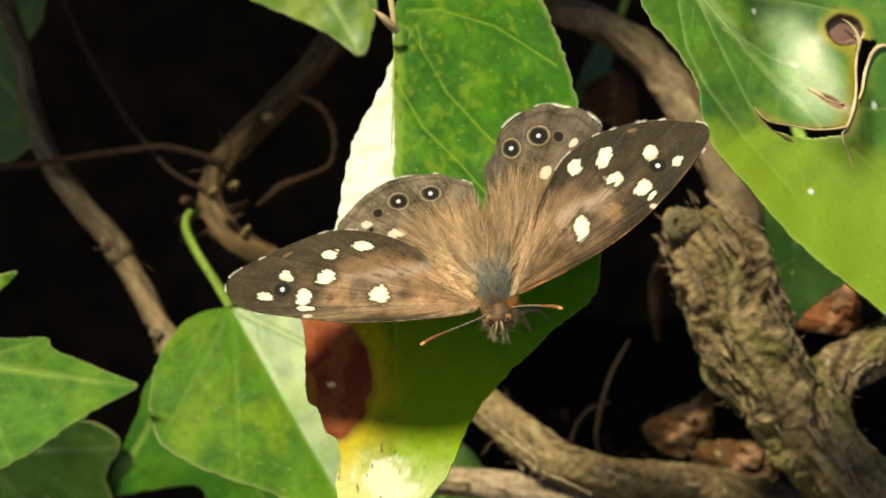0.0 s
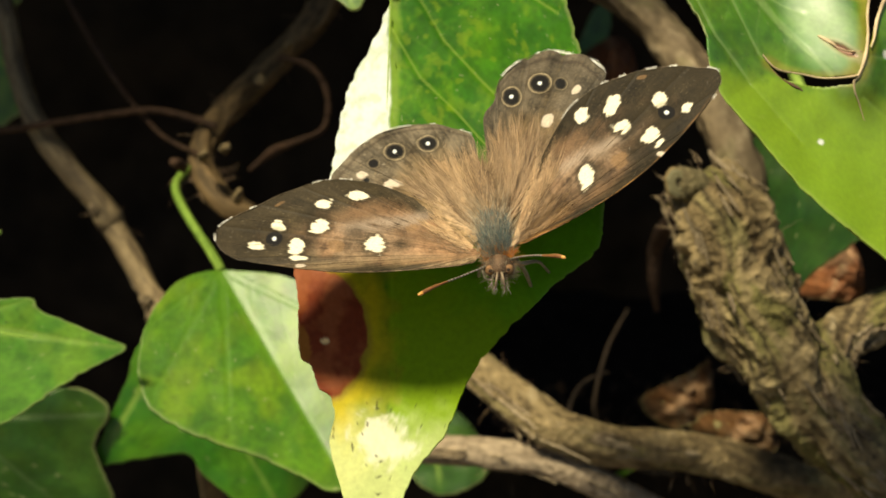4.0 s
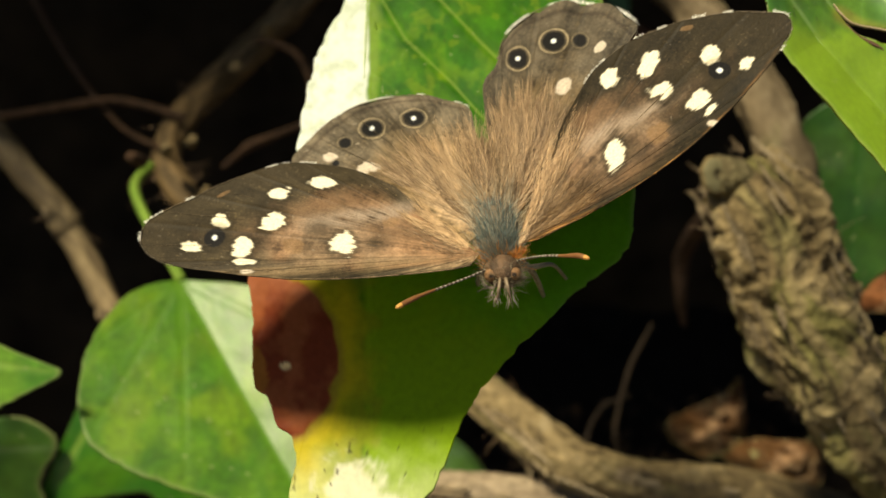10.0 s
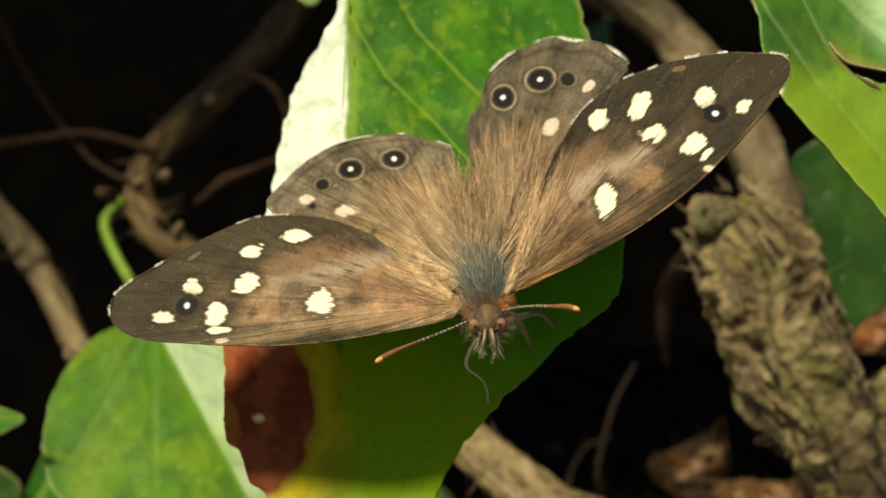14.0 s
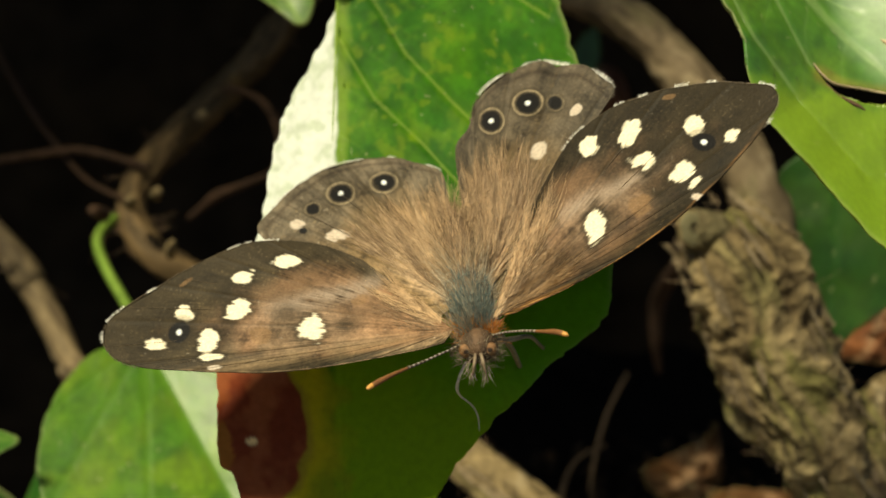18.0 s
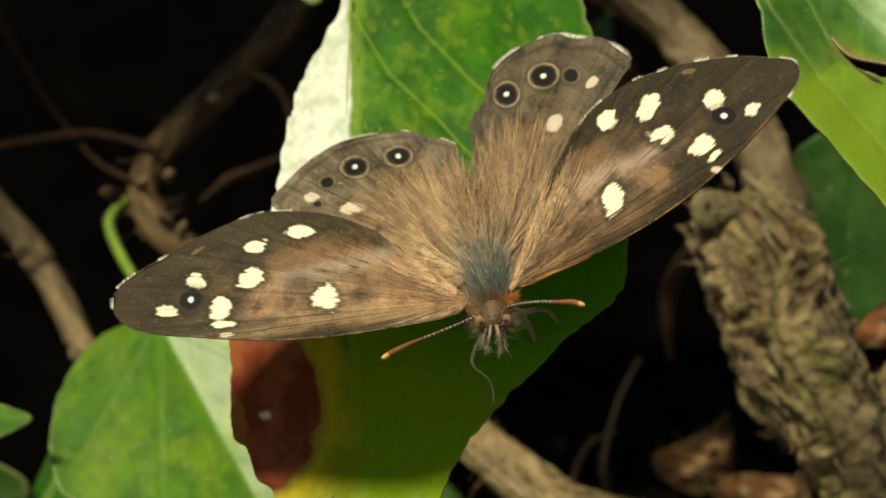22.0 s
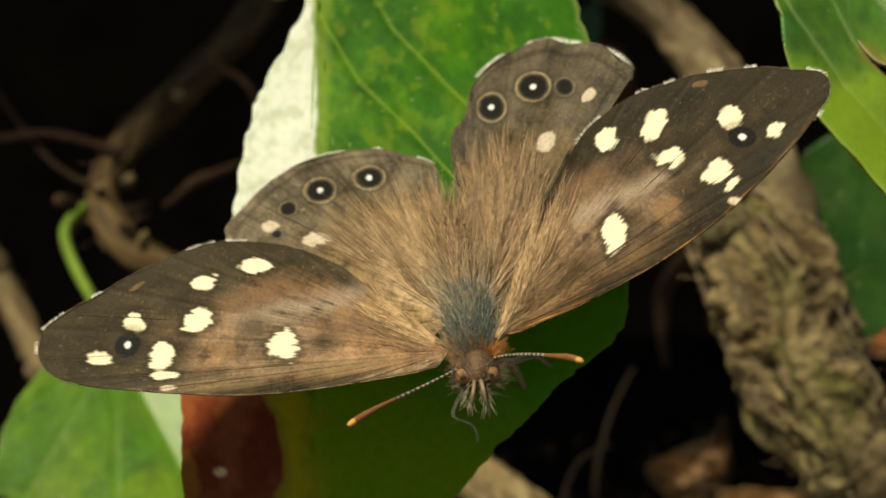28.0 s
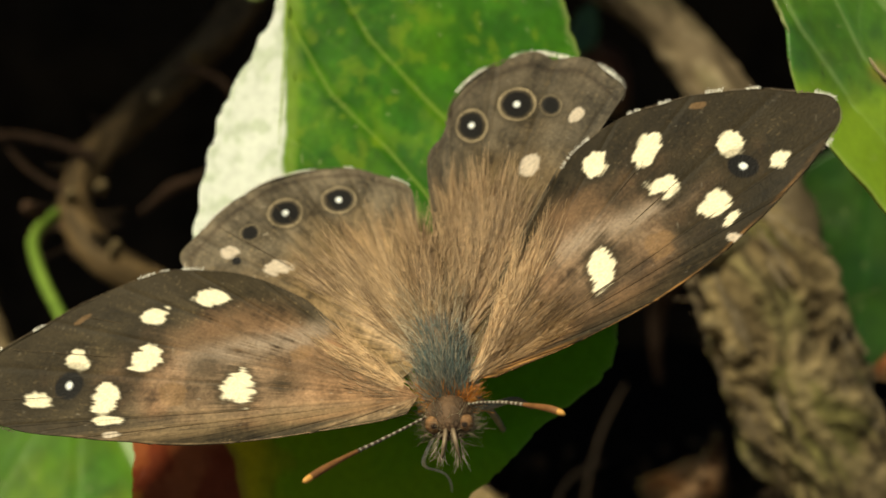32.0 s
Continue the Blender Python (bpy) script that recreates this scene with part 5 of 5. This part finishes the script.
def wing_veins(ob, origin, root, outline, plane, shares, ends):
    """Raised nerves that run from the wing's root towards its edge."""
    A, b, c = plane
    o = even(outline, 400)
    for f, e in zip(shares, ends):
        tip = o[int(f * 399)]
        s = np.linspace(0.18, e, 8)
        bow = np.sin(s * np.pi) * 0.5
        x, y = root[0] + (tip[0] - root[0]) * s, root[1] + (tip[1] - root[1]) * s + bow * 0.5
        d = A + b * x + c * y - 0.04
        tube("wing_vein", [(x[i], y[i], d[i], 0.036 * (1.2 - s[i])) for i in range(8)], WING, ob, origin, ((0.13, 0.09, 0.05), (0.09, 0.062, 0.035)), sides=6, n=40, lumps=0.1)


butterfly = new("butterfly")
butterfly.location = at(*[(4.52, -6.26, 113.27)][0])
tagged(butterfly, "brown butterfly with cream spots and eyespots, wings spread", "butterfly")
GOLD, TAWNY, UMBER = (0.6, 0.4, 0.22), (0.38, 0.245, 0.125), (0.125, 0.075, 0.037)
left_hind = wing("hindwing", butterfly, [(3.89, -2.94)][0], LEFT_HIND, (110.63, -0.1, 1), [(-7.17, 2.21, 0.58, 0.37, 10, 2), (-4.18, 1.46, 0.94, 0.42, 10, 2)], [(-1.19, 5.28, 0.75, 0.59, 1), (-4.24, 4.51, 0.75, 0.64, 1), (-6.12, 3.35, 0.43, 0.37, 0.5), (-6.67, 1.78, 0.26, 0.21, 0.3)], "brown hindwing with three ringed eyespots", True, None, 0.12, 2, 1.5)
right_hind = wing("hindwing", butterfly, [(4.82, -2.96)][0], RIGHT_HIND, (113.5, -0.7, 0.64), [(11.9, 9.7, 0.3, 0.55, -45, 2), (9.51, 6.98, 0.47, 0.72, -40, 2)], [(8.95, 10.59, 0.74, 0.74, 1), (6.46, 9.51, 0.64, 0.75, 1), (10.67, 10.36, 0.42, 0.47, 0.4)], "brown hindwing with three ringed eyespots", True, None, 0.4, 4, 0.95)
left_fore = wing("forewing", butterfly, [(3.31, -4.72)][0], LEFT_FORE, (109.82, -0.1, 1), [(-5.62, -2.31, 3.76, 0.65, 8, 3), (-2.46, -1.86, 2.01, 0.5, 14, 3), (-6.55, -1.17, 3.04, 0.71, 12, 4), (-1.19, -3.17, 2.48, 0.74, 5, 4), (-4.1, -5.22, 5.85, 0.44, 2, 6), (-9.45, -5.8, 2.92, 0.29, 2, 6), (-7.19, -2.95, 0.9, 0.5, 0, 5), (-3.4, -3.99, 1.08, 0.79, 0, 5), (-11.39, -1.47, 1.32, 0.91, 0, 5), (-16.32, -2.97, 1.31, 0.81, 0, 5), (-11.18, -3.44, 0.7, 1.2, 0, 5)] + [(-13.98, -2.47, 0.71, 0.56, -20, 0), (-15.68, -4.18, 0.7, 0.4, -5, 0), (-12.19, -4.31, 0.69, 0.69, 0, 0), (-11.99, -5.16, 0.74, 0.2, 0, 0), (-11.77, -5.81, 0.44, 0.15, 0, 2), (-10.14, -0.51, 0.92, 0.46, -8, 0), (-10.37, -2.47, 0.86, 0.65, 20, 0), (-7.25, 0.26, 0.98, 0.41, 0, 0), (-5.58, -4, 0.89, 0.74, 0, 0), (-8.8, -4.16, 0.69, 0.64, 0, 1), (-2.44, -2.59, 0.7, 0.35, 15, 1), (-14.18, -0.57, 0.51, 0.15, 30, 1)], [(-14.19, -3.6, 0.7, 0.6, 0)], "brown forewing with cream spots and one eyespot", False, (0.16, np.array((0.24, 0.16, 0.09))), 0.14, 6, 1.38)
right_fore = wing("forewing", butterfly, [(5.93, -3.97)][0], RIGHT_FORE, (112.53, -0.74, 0.64), [(11.16, 3.31, 2.72, 0.64, 32, 3), (13.87, 4.64, 2.2, 0.49, 30, 3), (10.31, 4.55, 1.5, 0.8, 40, 4), (12.79, 0.77, 1.92, 0.67, 35, 4), (9.78, -0.68, 2.19, 0.68, 38, 5), (13.34, 2.22, 0.77, 1.16, 0, 5), (15.91, 6.88, 0.98, 1.27, 0, 5), (18.6, 5.75, 0.95, 1.9, 0, 5), (12.9, 5.49, 0.89, 0.99, 0, 5), (15.65, 3.89, 0.86, 1.06, 0, 5)] + [(17.86, 8.2, 0.53, 0.73, -20, 0), (19.72, 7.34, 0.38, 0.67, -35, 0), (17.05, 5.13, 0.57, 0.91, -35, 0), (17.58, 4.47, 0.24, 0.62, -40, 0), (17.66, 3.54, 0.33, 0.24, -30, 2), (14.22, 8.01, 0.55, 0.99, -25, 0), (14.92, 6.07, 0.78, 0.64, 20, 0), (11.73, 7.25, 0.55, 0.76, -30, 0), (11.97, 1.85, 0.54, 1.07, -8, 0), (14.5, 3.03, 0.67, 0.77, 0, 1), (16.66, 10.37, 0.45, 0.2, 10, 1)], [(18.26, 7.07, 0.62, 0.58, 0)], "brown forewing with cream spots and one eyespot", False, (0.16, np.array((0.42, 0.2, 0.06))), 0.12, 8, 0.9)


# the lens is focused on the butterfly
cam.data.dof.use_dof, cam.data.dof.focus_object, cam.data.dof.aperture_fstop = True, left_fore, 46.0


def spot_at(ob):
    return ob.location + butterfly.location


wing_veins(left_fore, spot_at(left_fore), [(3.31, -4.72)][0], LEFT_FORE, (109.82, -0.1, 1), (0.36, 0.45, 0.53, 0.6, 0.68, 0.77), (0.95, 0.98, 0.98, 0.98, 0.97, 0.97))
wing_veins(right_fore, spot_at(right_fore), [(5.93, -3.97)][0], RIGHT_FORE, (112.53, -0.74, 0.64), (0.34, 0.43, 0.5, 0.57, 0.65, 0.74), (0.95, 0.98, 0.98, 0.98, 0.97, 0.97))
wing_veins(left_hind, spot_at(left_hind), [(3.89, -2.94)][0], LEFT_HIND, (110.63, -0.1, 1), (0.28, 0.36, 0.45, 0.54, 0.64), (0.97,) * 5)
wing_veins(right_hind, spot_at(right_hind), [(4.82, -2.96)][0], RIGHT_HIND, (113.5, -0.7, 0.64), (0.3, 0.4, 0.5, 0.6, 0.7), (0.97,) * 5)
fur(left_hind, spot_at(left_hind), [(3.88, -3.18)][0], (110.63, -0.1, 1), [(-3.6, 1.36), (3.31, 4.87)], 2600, (0.0, 0.72), (2.0, 4.6), ((0.66, 0.46, 0.27), (0.17, 0.105, 0.055)), 1)
fur(left_hind, spot_at(left_hind), [(3.88, -3.18)][0], (110.63, -0.1, 1), [(-2.09, 4.33), (2.75, 5.71)], 420, (0.35, 0.7), (1.6, 3.2), (GOLD, TAWNY), 2, radius=0.03)
fur(right_hind, spot_at(right_hind), [(5.06, -3.21)][0], (113.5, -0.7, 0.64), [(4.36, 6.44), (10.29, 6.19)], 2600, (0.0, 0.72), (2.0, 4.6), (GOLD, UMBER), 3)
fur(right_hind, spot_at(right_hind), [(5.06, -3.21)][0], (113.5, -0.7, 0.64), [(4.7, 7.53), (8.67, 7.89)], 420, (0.35, 0.72), (1.6, 3.2), (GOLD, TAWNY), 4, radius=0.03)
fur(left_fore, spot_at(left_fore), [(3.31, -4.72)][0], (109.82, -0.1, 1), [(-4.26, -1.06), (-4.58, -5.22)], 400, (0.0, 0.45), (1.0, 2.6), ((0.36, 0.23, 0.125), UMBER), 5, lift=0.05, radius=0.025)
fur(right_fore, spot_at(right_fore), [(5.93, -3.97)][0], (112.53, -0.74, 0.64), [(9.06, 3.05), (13.19, 0.24)], 900, (0.0, 0.6), (1.2, 3.2), ((0.36, 0.22, 0.1), UMBER), 6, lift=0.05, radius=0.025)
fur(left_fore, spot_at(left_fore), [(3.31, -4.72)][0], (109.82, -0.1, 1), [(-1.22, -0.56), (-1.95, -2.45)], 300, (0.05, 0.75), (1.2, 2.6), (GOLD, TAWNY), 7, lift=0.08, radius=0.028)
fur(right_fore, spot_at(right_fore), [(5.93, -3.97)][0], (112.53, -0.74, 0.64), [(8.11, 3.07), (10.22, 3.03)], 600, (0.0, 0.85), (1.5, 3.6), (GOLD, TAWNY), 8, lift=0.1, radius=0.03)
fringe(left_fore, spot_at(left_fore), [(3.31, -4.72)][0], LEFT_FORE, (109.82, -0.1, 1), (0.46, 0.86), 800, 11, (0.4, 130.0), 0.2)
fringe(right_fore, spot_at(right_fore), [(5.93, -3.97)][0], RIGHT_FORE, (112.53, -0.74, 0.64), (0.45, 0.72), 800, 12, (0.75, 150.0), 0.24)
fringe(left_hind, spot_at(left_hind), [(3.89, -2.94)][0], LEFT_HIND, (110.63, -0.1, 1), (0.18, 0.56), 900, 13, (0.15, 75.0), 0.18)
fringe(right_hind, spot_at(right_hind), [(4.82, -2.96)][0], RIGHT_HIND, (113.5, -0.7, 0.64), (0.26, 0.7), 1200, 14, (-0.1, 60.0), 0.28)
fringe(right_fore, spot_at(right_fore), [(5.93, -3.97)][0], RIGHT_FORE, (112.53, -0.74, 0.64), (0.72, 0.84), 200, 15, (-0.2, 40.0), 0.24)


def body_paint(s, a, col):
    blue = np.exp(-((s - 0.4) / 0.15) ** 2)
    col = mix(col, (0.1, 0.12, 0.1), blue * 0.6)
    return mix(col, (0.45, 0.2, 0.05), np.exp(-((s - 0.05) / 0.1) ** 2) * (np.sin(a) > -0.2) * 0.8)


THORAX = [(4.94, -5.48, 106.38, 0.4), (4.84, -5.14, 106.38, 1.04), (4.7, -4.4, 106.61, 1.39), (4.52, -3.18, 106.95, 1.49), (4.3, -1.95, 107.76, 1.35), (4.12, -1.21, 108.33, 0.96), (4.08, -0.96, 108.56, 0.3)]
tube("thorax", THORAX, BODY, butterfly, butterfly.location, ((0.2, 0.13, 0.07), (0.1, 0.08, 0.06)), sides=28, n=70, lumps=0.1, paint=body_paint)
tube("abdomen", [(4.19, -1.72, 108.67, 0.91), (4.06, -0.71, 109.25, 1.22), (3.88, 0.56, 110.05, 1.23), (3.76, 1.85, 110.97, 0.93), (3.68, 2.64, 111.55, 0.31)], BODY, butterfly, butterfly.location, ((0.2, 0.13, 0.07), (0.13, 0.08, 0.045)), sides=20, n=60, lumps=0.08)
head = tube("head", [(4.87, -5.37, 106.03, 0.39), (4.86, -5.55, 105.8, 0.98), (4.83, -5.95, 105.11, 1.27), (4.78, -6.39, 105, 0.97), (4.78, -6.69, 105.11, 0.34)], BODY, butterfly, butterfly.location, ((0.13, 0.075, 0.04), (0.06, 0.036, 0.02)), sides=26, n=60, lumps=0.08)


def eye_ball(u, v, d, r):
    bm = bmesh.new()
    bmesh.ops.create_uvsphere(bm, u_segments=24, v_segments=16, radius=r / 1000)
    me = bpy.data.meshes.new("eye")
    bm.to_mesh(me)
    bm.free()
    n = len(me.vertices)
    co = np.array([p.co for p in me.vertices])
    face = co @ np.array((-AHEAD * 0.95 - UP * 0.15)) / (r / 1000)
    col = mix(np.zeros((n, 3)) + np.array((0.24, 0.125, 0.055)), (0.02, 0.012, 0.008), step(face, 0.86, 0.93))
    col = mix(col, (0.16, 0.08, 0.035), (np.sin(co[:, 0] * 30000) > 0.6) * 0.5)
    att = me.color_attributes.new("col", "FLOAT_COLOR", "POINT")
    att.data.foreach_set("color", np.hstack([col, np.ones((n, 1))]).astype(np.float32).ravel())
    me.polygons.foreach_set("use_smooth", [True] * len(me.polygons))
    me.transform(Matrix.Translation(at(u, v, d)))
    link("eye", me, BODY, head, butterfly.location, "brown compound eye with a dark spot")


for u, v, d in [(4.07, -6.01, 104.42), (5.52, -5.91, 104.31)]:
    eye_ball(u, v, d, 0.44)
for pts in ([(4.64, -6.14, 104.08, 0.11), (4.56, -6.68, 103.5, 0.12), (4.47, -7.26, 103.5, 0.09), (4.34, -7.76, 103.84, 0.03)], [(4.93, -6.09, 104.08, 0.11), (5.05, -6.58, 103.5, 0.12), (5.19, -7.16, 103.5, 0.09), (5.35, -7.81, 103.84, 0.03)]):
    tube("palp", pts, HAIR, butterfly, butterfly.location, ((0.26, 0.19, 0.12), (0.08, 0.055, 0.035)), sides=10, n=30, lumps=0.2)


def bands(s, a, col):
    ring = np.sin(s * 150) > 0.35
    col = np.where(((s < 0.62) & ring)[:, None], np.array((0.38, 0.34, 0.27)), np.array((0.07, 0.048, 0.033)))
    col = np.where((s >= 0.62)[:, None], np.array((0.2, 0.085, 0.03)), col)
    return np.where((s > 0.95)[:, None], np.array((0.6, 0.3, 0.07)), col)


tube("antenna", [(4.25, -5.47, 105.23, 0.07), (2.95, -5.99, 104.08, 0.07), (1.48, -6.53, 102.7, 0.08), (0.05, -7.02, 101.43, 0.11), (-1.03, -7.46, 100.39, 0.17), (-1.67, -7.79, 99.82, 0.15), (-1.85, -7.87, 99.7, 0.05)], HAIR, butterfly, butterfly.location, sides=12, n=160, lumps=0.05, paint=bands, label="banded antenna with an orange club")
tube("antenna", [(5.42, -5.23, 105.23, 0.07), (6.33, -4.93, 104.08, 0.07), (7.44, -4.77, 102.7, 0.08), (8.4, -4.77, 101.66, 0.11), (9.15, -4.76, 100.51, 0.17), (9.65, -4.87, 99.94, 0.15), (9.82, -4.96, 99.82, 0.05)], HAIR, butterfly, butterfly.location, sides=12, n=160, lumps=0.05, paint=bands, label="banded antenna with an orange club")
LEG = ((0.3, 0.27, 0.18), (0.18, 0.15, 0.09))
tube("leg", [(5.76, -5.66, 106.95, 0.2), (7.04, -5.54, 107.53, 0.2), (8.42, -5.43, 109.25, 0.15), (9.73, -6.4, 113.85, 0.13), (11.43, -7.54, 123.05, 0.11)], BODY, butterfly, butterfly.location, LEG, sides=10, n=60, lumps=0.15, label="thin grey-green leg")
tube("leg", [(4.09, -5.34, 107.53, 0.2), (3.65, -5.83, 109.25, 0.2), (3.45, -6.54, 112.7, 0.16), (3.59, -7.35, 117.3, 0.13), (3.85, -8.09, 121.9, 0.11)], BODY, butterfly, butterfly.location, LEG, sides=10, n=60, lumps=0.15)
tube("leg", [(5.54, -4.44, 107.53, 0.2), (7.15, -6.04, 109.25, 0.2), (8.33, -7.95, 115, 0.16), (9.39, -9, 121.9, 0.11)], BODY, butterfly, butterfly.location, LEG, sides=10, n=60, lumps=0.15)
fore_leg = [(4.15, -6.86, 106.38, 0.15), (3.77, -7.68, 106.72, 0.15), (3.59, -8.49, 107.53, 0.17), (3.83, -9.03, 108.67, 0.11), (4.33, -9.43, 109.82, 0.1), (4.84, -9.94, 110.97, 0.09), (5.15, -10.67, 112.12, 0.08), (5.26, -11.52, 113.27, 0.06)]
fore_leg = [(u, v, d, r * 0.62) for u, v, d, r in fore_leg]
front_leg = tube("leg", fore_leg, BODY, butterfly, at(*fore_leg[0][:3]), ((0.7, 0.66, 0.55), (0.5, 0.45, 0.34)), sides=10, n=80, lumps=0.15, label="pale front leg held forward")


def body_fur(points, count, length, cols, seed, back, lift, parent=None, name="fur", radius=0.03, part=(0.02, 0.98), span=2.2):
    """Short fur on the body, laid back along it."""
    rng = np.random.RandomState(seed)
    p = curve(points, 100)
    i = (part[0] * 99 + (part[1] - part[0]) * 99 * rng.rand(count)).astype(int)
    tan = np.gradient(p[:, :3], axis=0)
    tan /= np.linalg.norm(tan, axis=1)[:, None]
    ang = rng.uniform(-span, span, count)
    out = np.stack([np.sin(ang), 0.3 * rng.randn(count), -np.cos(ang)], 1)
    start = p[i, :3] + out * p[i, 3:4] * 0.9
    way = tan[i] * back + out * lift + rng.randn(count, 3) * 0.25
    way /= np.linalg.norm(way, axis=1)[:, None]
    g = rng.rand(count, 1)
    col = np.array(cols[0]) * g + np.array(cols[1]) * (1 - g)
    ob = link(name, strand_mesh(name, start, way, length * (0.4 + rng.rand(count)), radius * (0.6 + 0.7 * rng.rand(count)), col, rng.randn(count, 3) * 0.15, 4), HAIR, parent or butterfly, butterfly.location)
    ob["kind"] = "stuff"


body_fur(THORAX, 1500, 0.9, ((0.24, 0.3, 0.27), (0.06, 0.1, 0.1)), 21, 0.8, 0.5, part=(0.18, 0.66), span=0.9, radius=0.022)
body_fur(THORAX, 900, 1.8, ((0.6, 0.5, 0.36), (0.28, 0.23, 0.15)), 22, 0.9, 0.45, part=(0.05, 0.98), radius=0.02)
body_fur(THORAX, 700, 2.4, (GOLD, (0.2, 0.15, 0.09)), 29, 0.95, 0.3, part=(0.7, 0.99), radius=0.026)
body_fur(THORAX, 420, 1.0, ((0.85, 0.33, 0.03), (0.5, 0.17, 0.03)), 23, 0.5, 0.7, part=(0.02, 0.26), radius=0.026)
body_fur([(5.29, -5.24, 105.45, 0.24), (5.62, -4.84, 105.23, 0.34), (6.03, -4.36, 105.57, 0.25)], 120, 0.6, ((0.62, 0.24, 0.03), (0.42, 0.15, 0.03)), 28, 0.8, 0.5, radius=0.028)
body_fur([(4.87, -5.46, 106.03, 0.79), (4.84, -5.82, 105.34, 1.27), (4.78, -6.29, 105.11, 1.17), (4.78, -6.69, 105.11, 0.59)], 620, 0.8, ((0.42, 0.36, 0.24), (0.08, 0.055, 0.03)), 24, -0.3, 0.7, head, radius=0.018, span=2.6)
body_fur([(4.54, -6.33, 104.08, 0.24), (4.29, -7.56, 103.73, 0.19)], 60, 0.6, ((0.42, 0.36, 0.27), (0.16, 0.12, 0.08)), 25, 0.9, 0.35, radius=0.02)
body_fur([(5.02, -6.33, 104.08, 0.24), (5.35, -7.66, 103.73, 0.19)], 60, 0.6, ((0.42, 0.36, 0.27), (0.16, 0.12, 0.08)), 26, 0.9, 0.35, radius=0.02)
body_fur([(4.19, -1.72, 108.67, 0.91), (3.88, 0.56, 110.05, 1.23), (3.68, 2.64, 111.55, 0.41)], 600, 2.4, (GOLD, UMBER), 27, 0.95, 0.2)


# ---- what moves: the wings sink and rise, a front leg comes forward ----
HINGE = (Vector((-0.36, 0, 0)) + UP * 0.64 + AHEAD * 0.676).normalized()


def turn_about(ob, axis, degrees_):
    return Matrix.Translation(ob.location) @ Matrix.Rotation(radians(degrees_), 4, axis)


def motions():
    left = [(0, 0, 0), (2, 0.2, -0.2), (3, 0.7, -0.2), (4.5, 0.6, 0), (6.5, 0.8, 0), (8, 0.6, 0), (10, 0.2, 0.5), (11, 0.2, 1), (11.5, -1.8, 2.6), (12.5, -2.9, 2.6), (13, -7.4, 3), (14.5, -6.8, 3), (16.5, -7, 3), (19, -6.6, 3.6), (19.5, -5.4, 3.5), (24.5, -5.4, 3.5), (27, -5, 3.5), (28, -3.9, 3.5), (30, -3.7, 3.7), (32, -4.5, 3.4)]
    right = [(0, 0, 0), (2, 0.4, -0.5), (3, 1.2, -2), (4.5, 1.6, -4), (6.5, 2.4, -5), (8, 2.3, -5), (10, 2, -5), (11, 1.4, -3.5), (11.5, 4.4, -4), (12.5, 5.1, -4.5), (13, 2, -2.5), (14.5, 2.4, -4.5), (16.5, 3.6, -5), (19, 4, -5), (19.5, 5, -5), (24.5, 4.8, -5.5), (27, 4.1, -5.5), (28, 4.9, -5.5), (30, 4.2, -5.5), (32, 4.9, -5.5)]
    for wing_, rows in ((left_fore, left), (right_fore, right)):
        walk(wing_, [(t, Matrix.Translation(wing_.location) @ Matrix.Rotation(radians(y), 4, UP) @ Matrix.Rotation(radians(a), 4, HINGE)) for t, a, y in rows])
    leg = [(0, 75), (9, 75), (11.9, 70), (12.5, 12), (13, 0), (19, -4), (24, 0), (28, 4), (32, 3)]
    walk(front_leg, [(t, turn_about(front_leg, (1, 0, 0), a)) for t, a in leg])


motions()
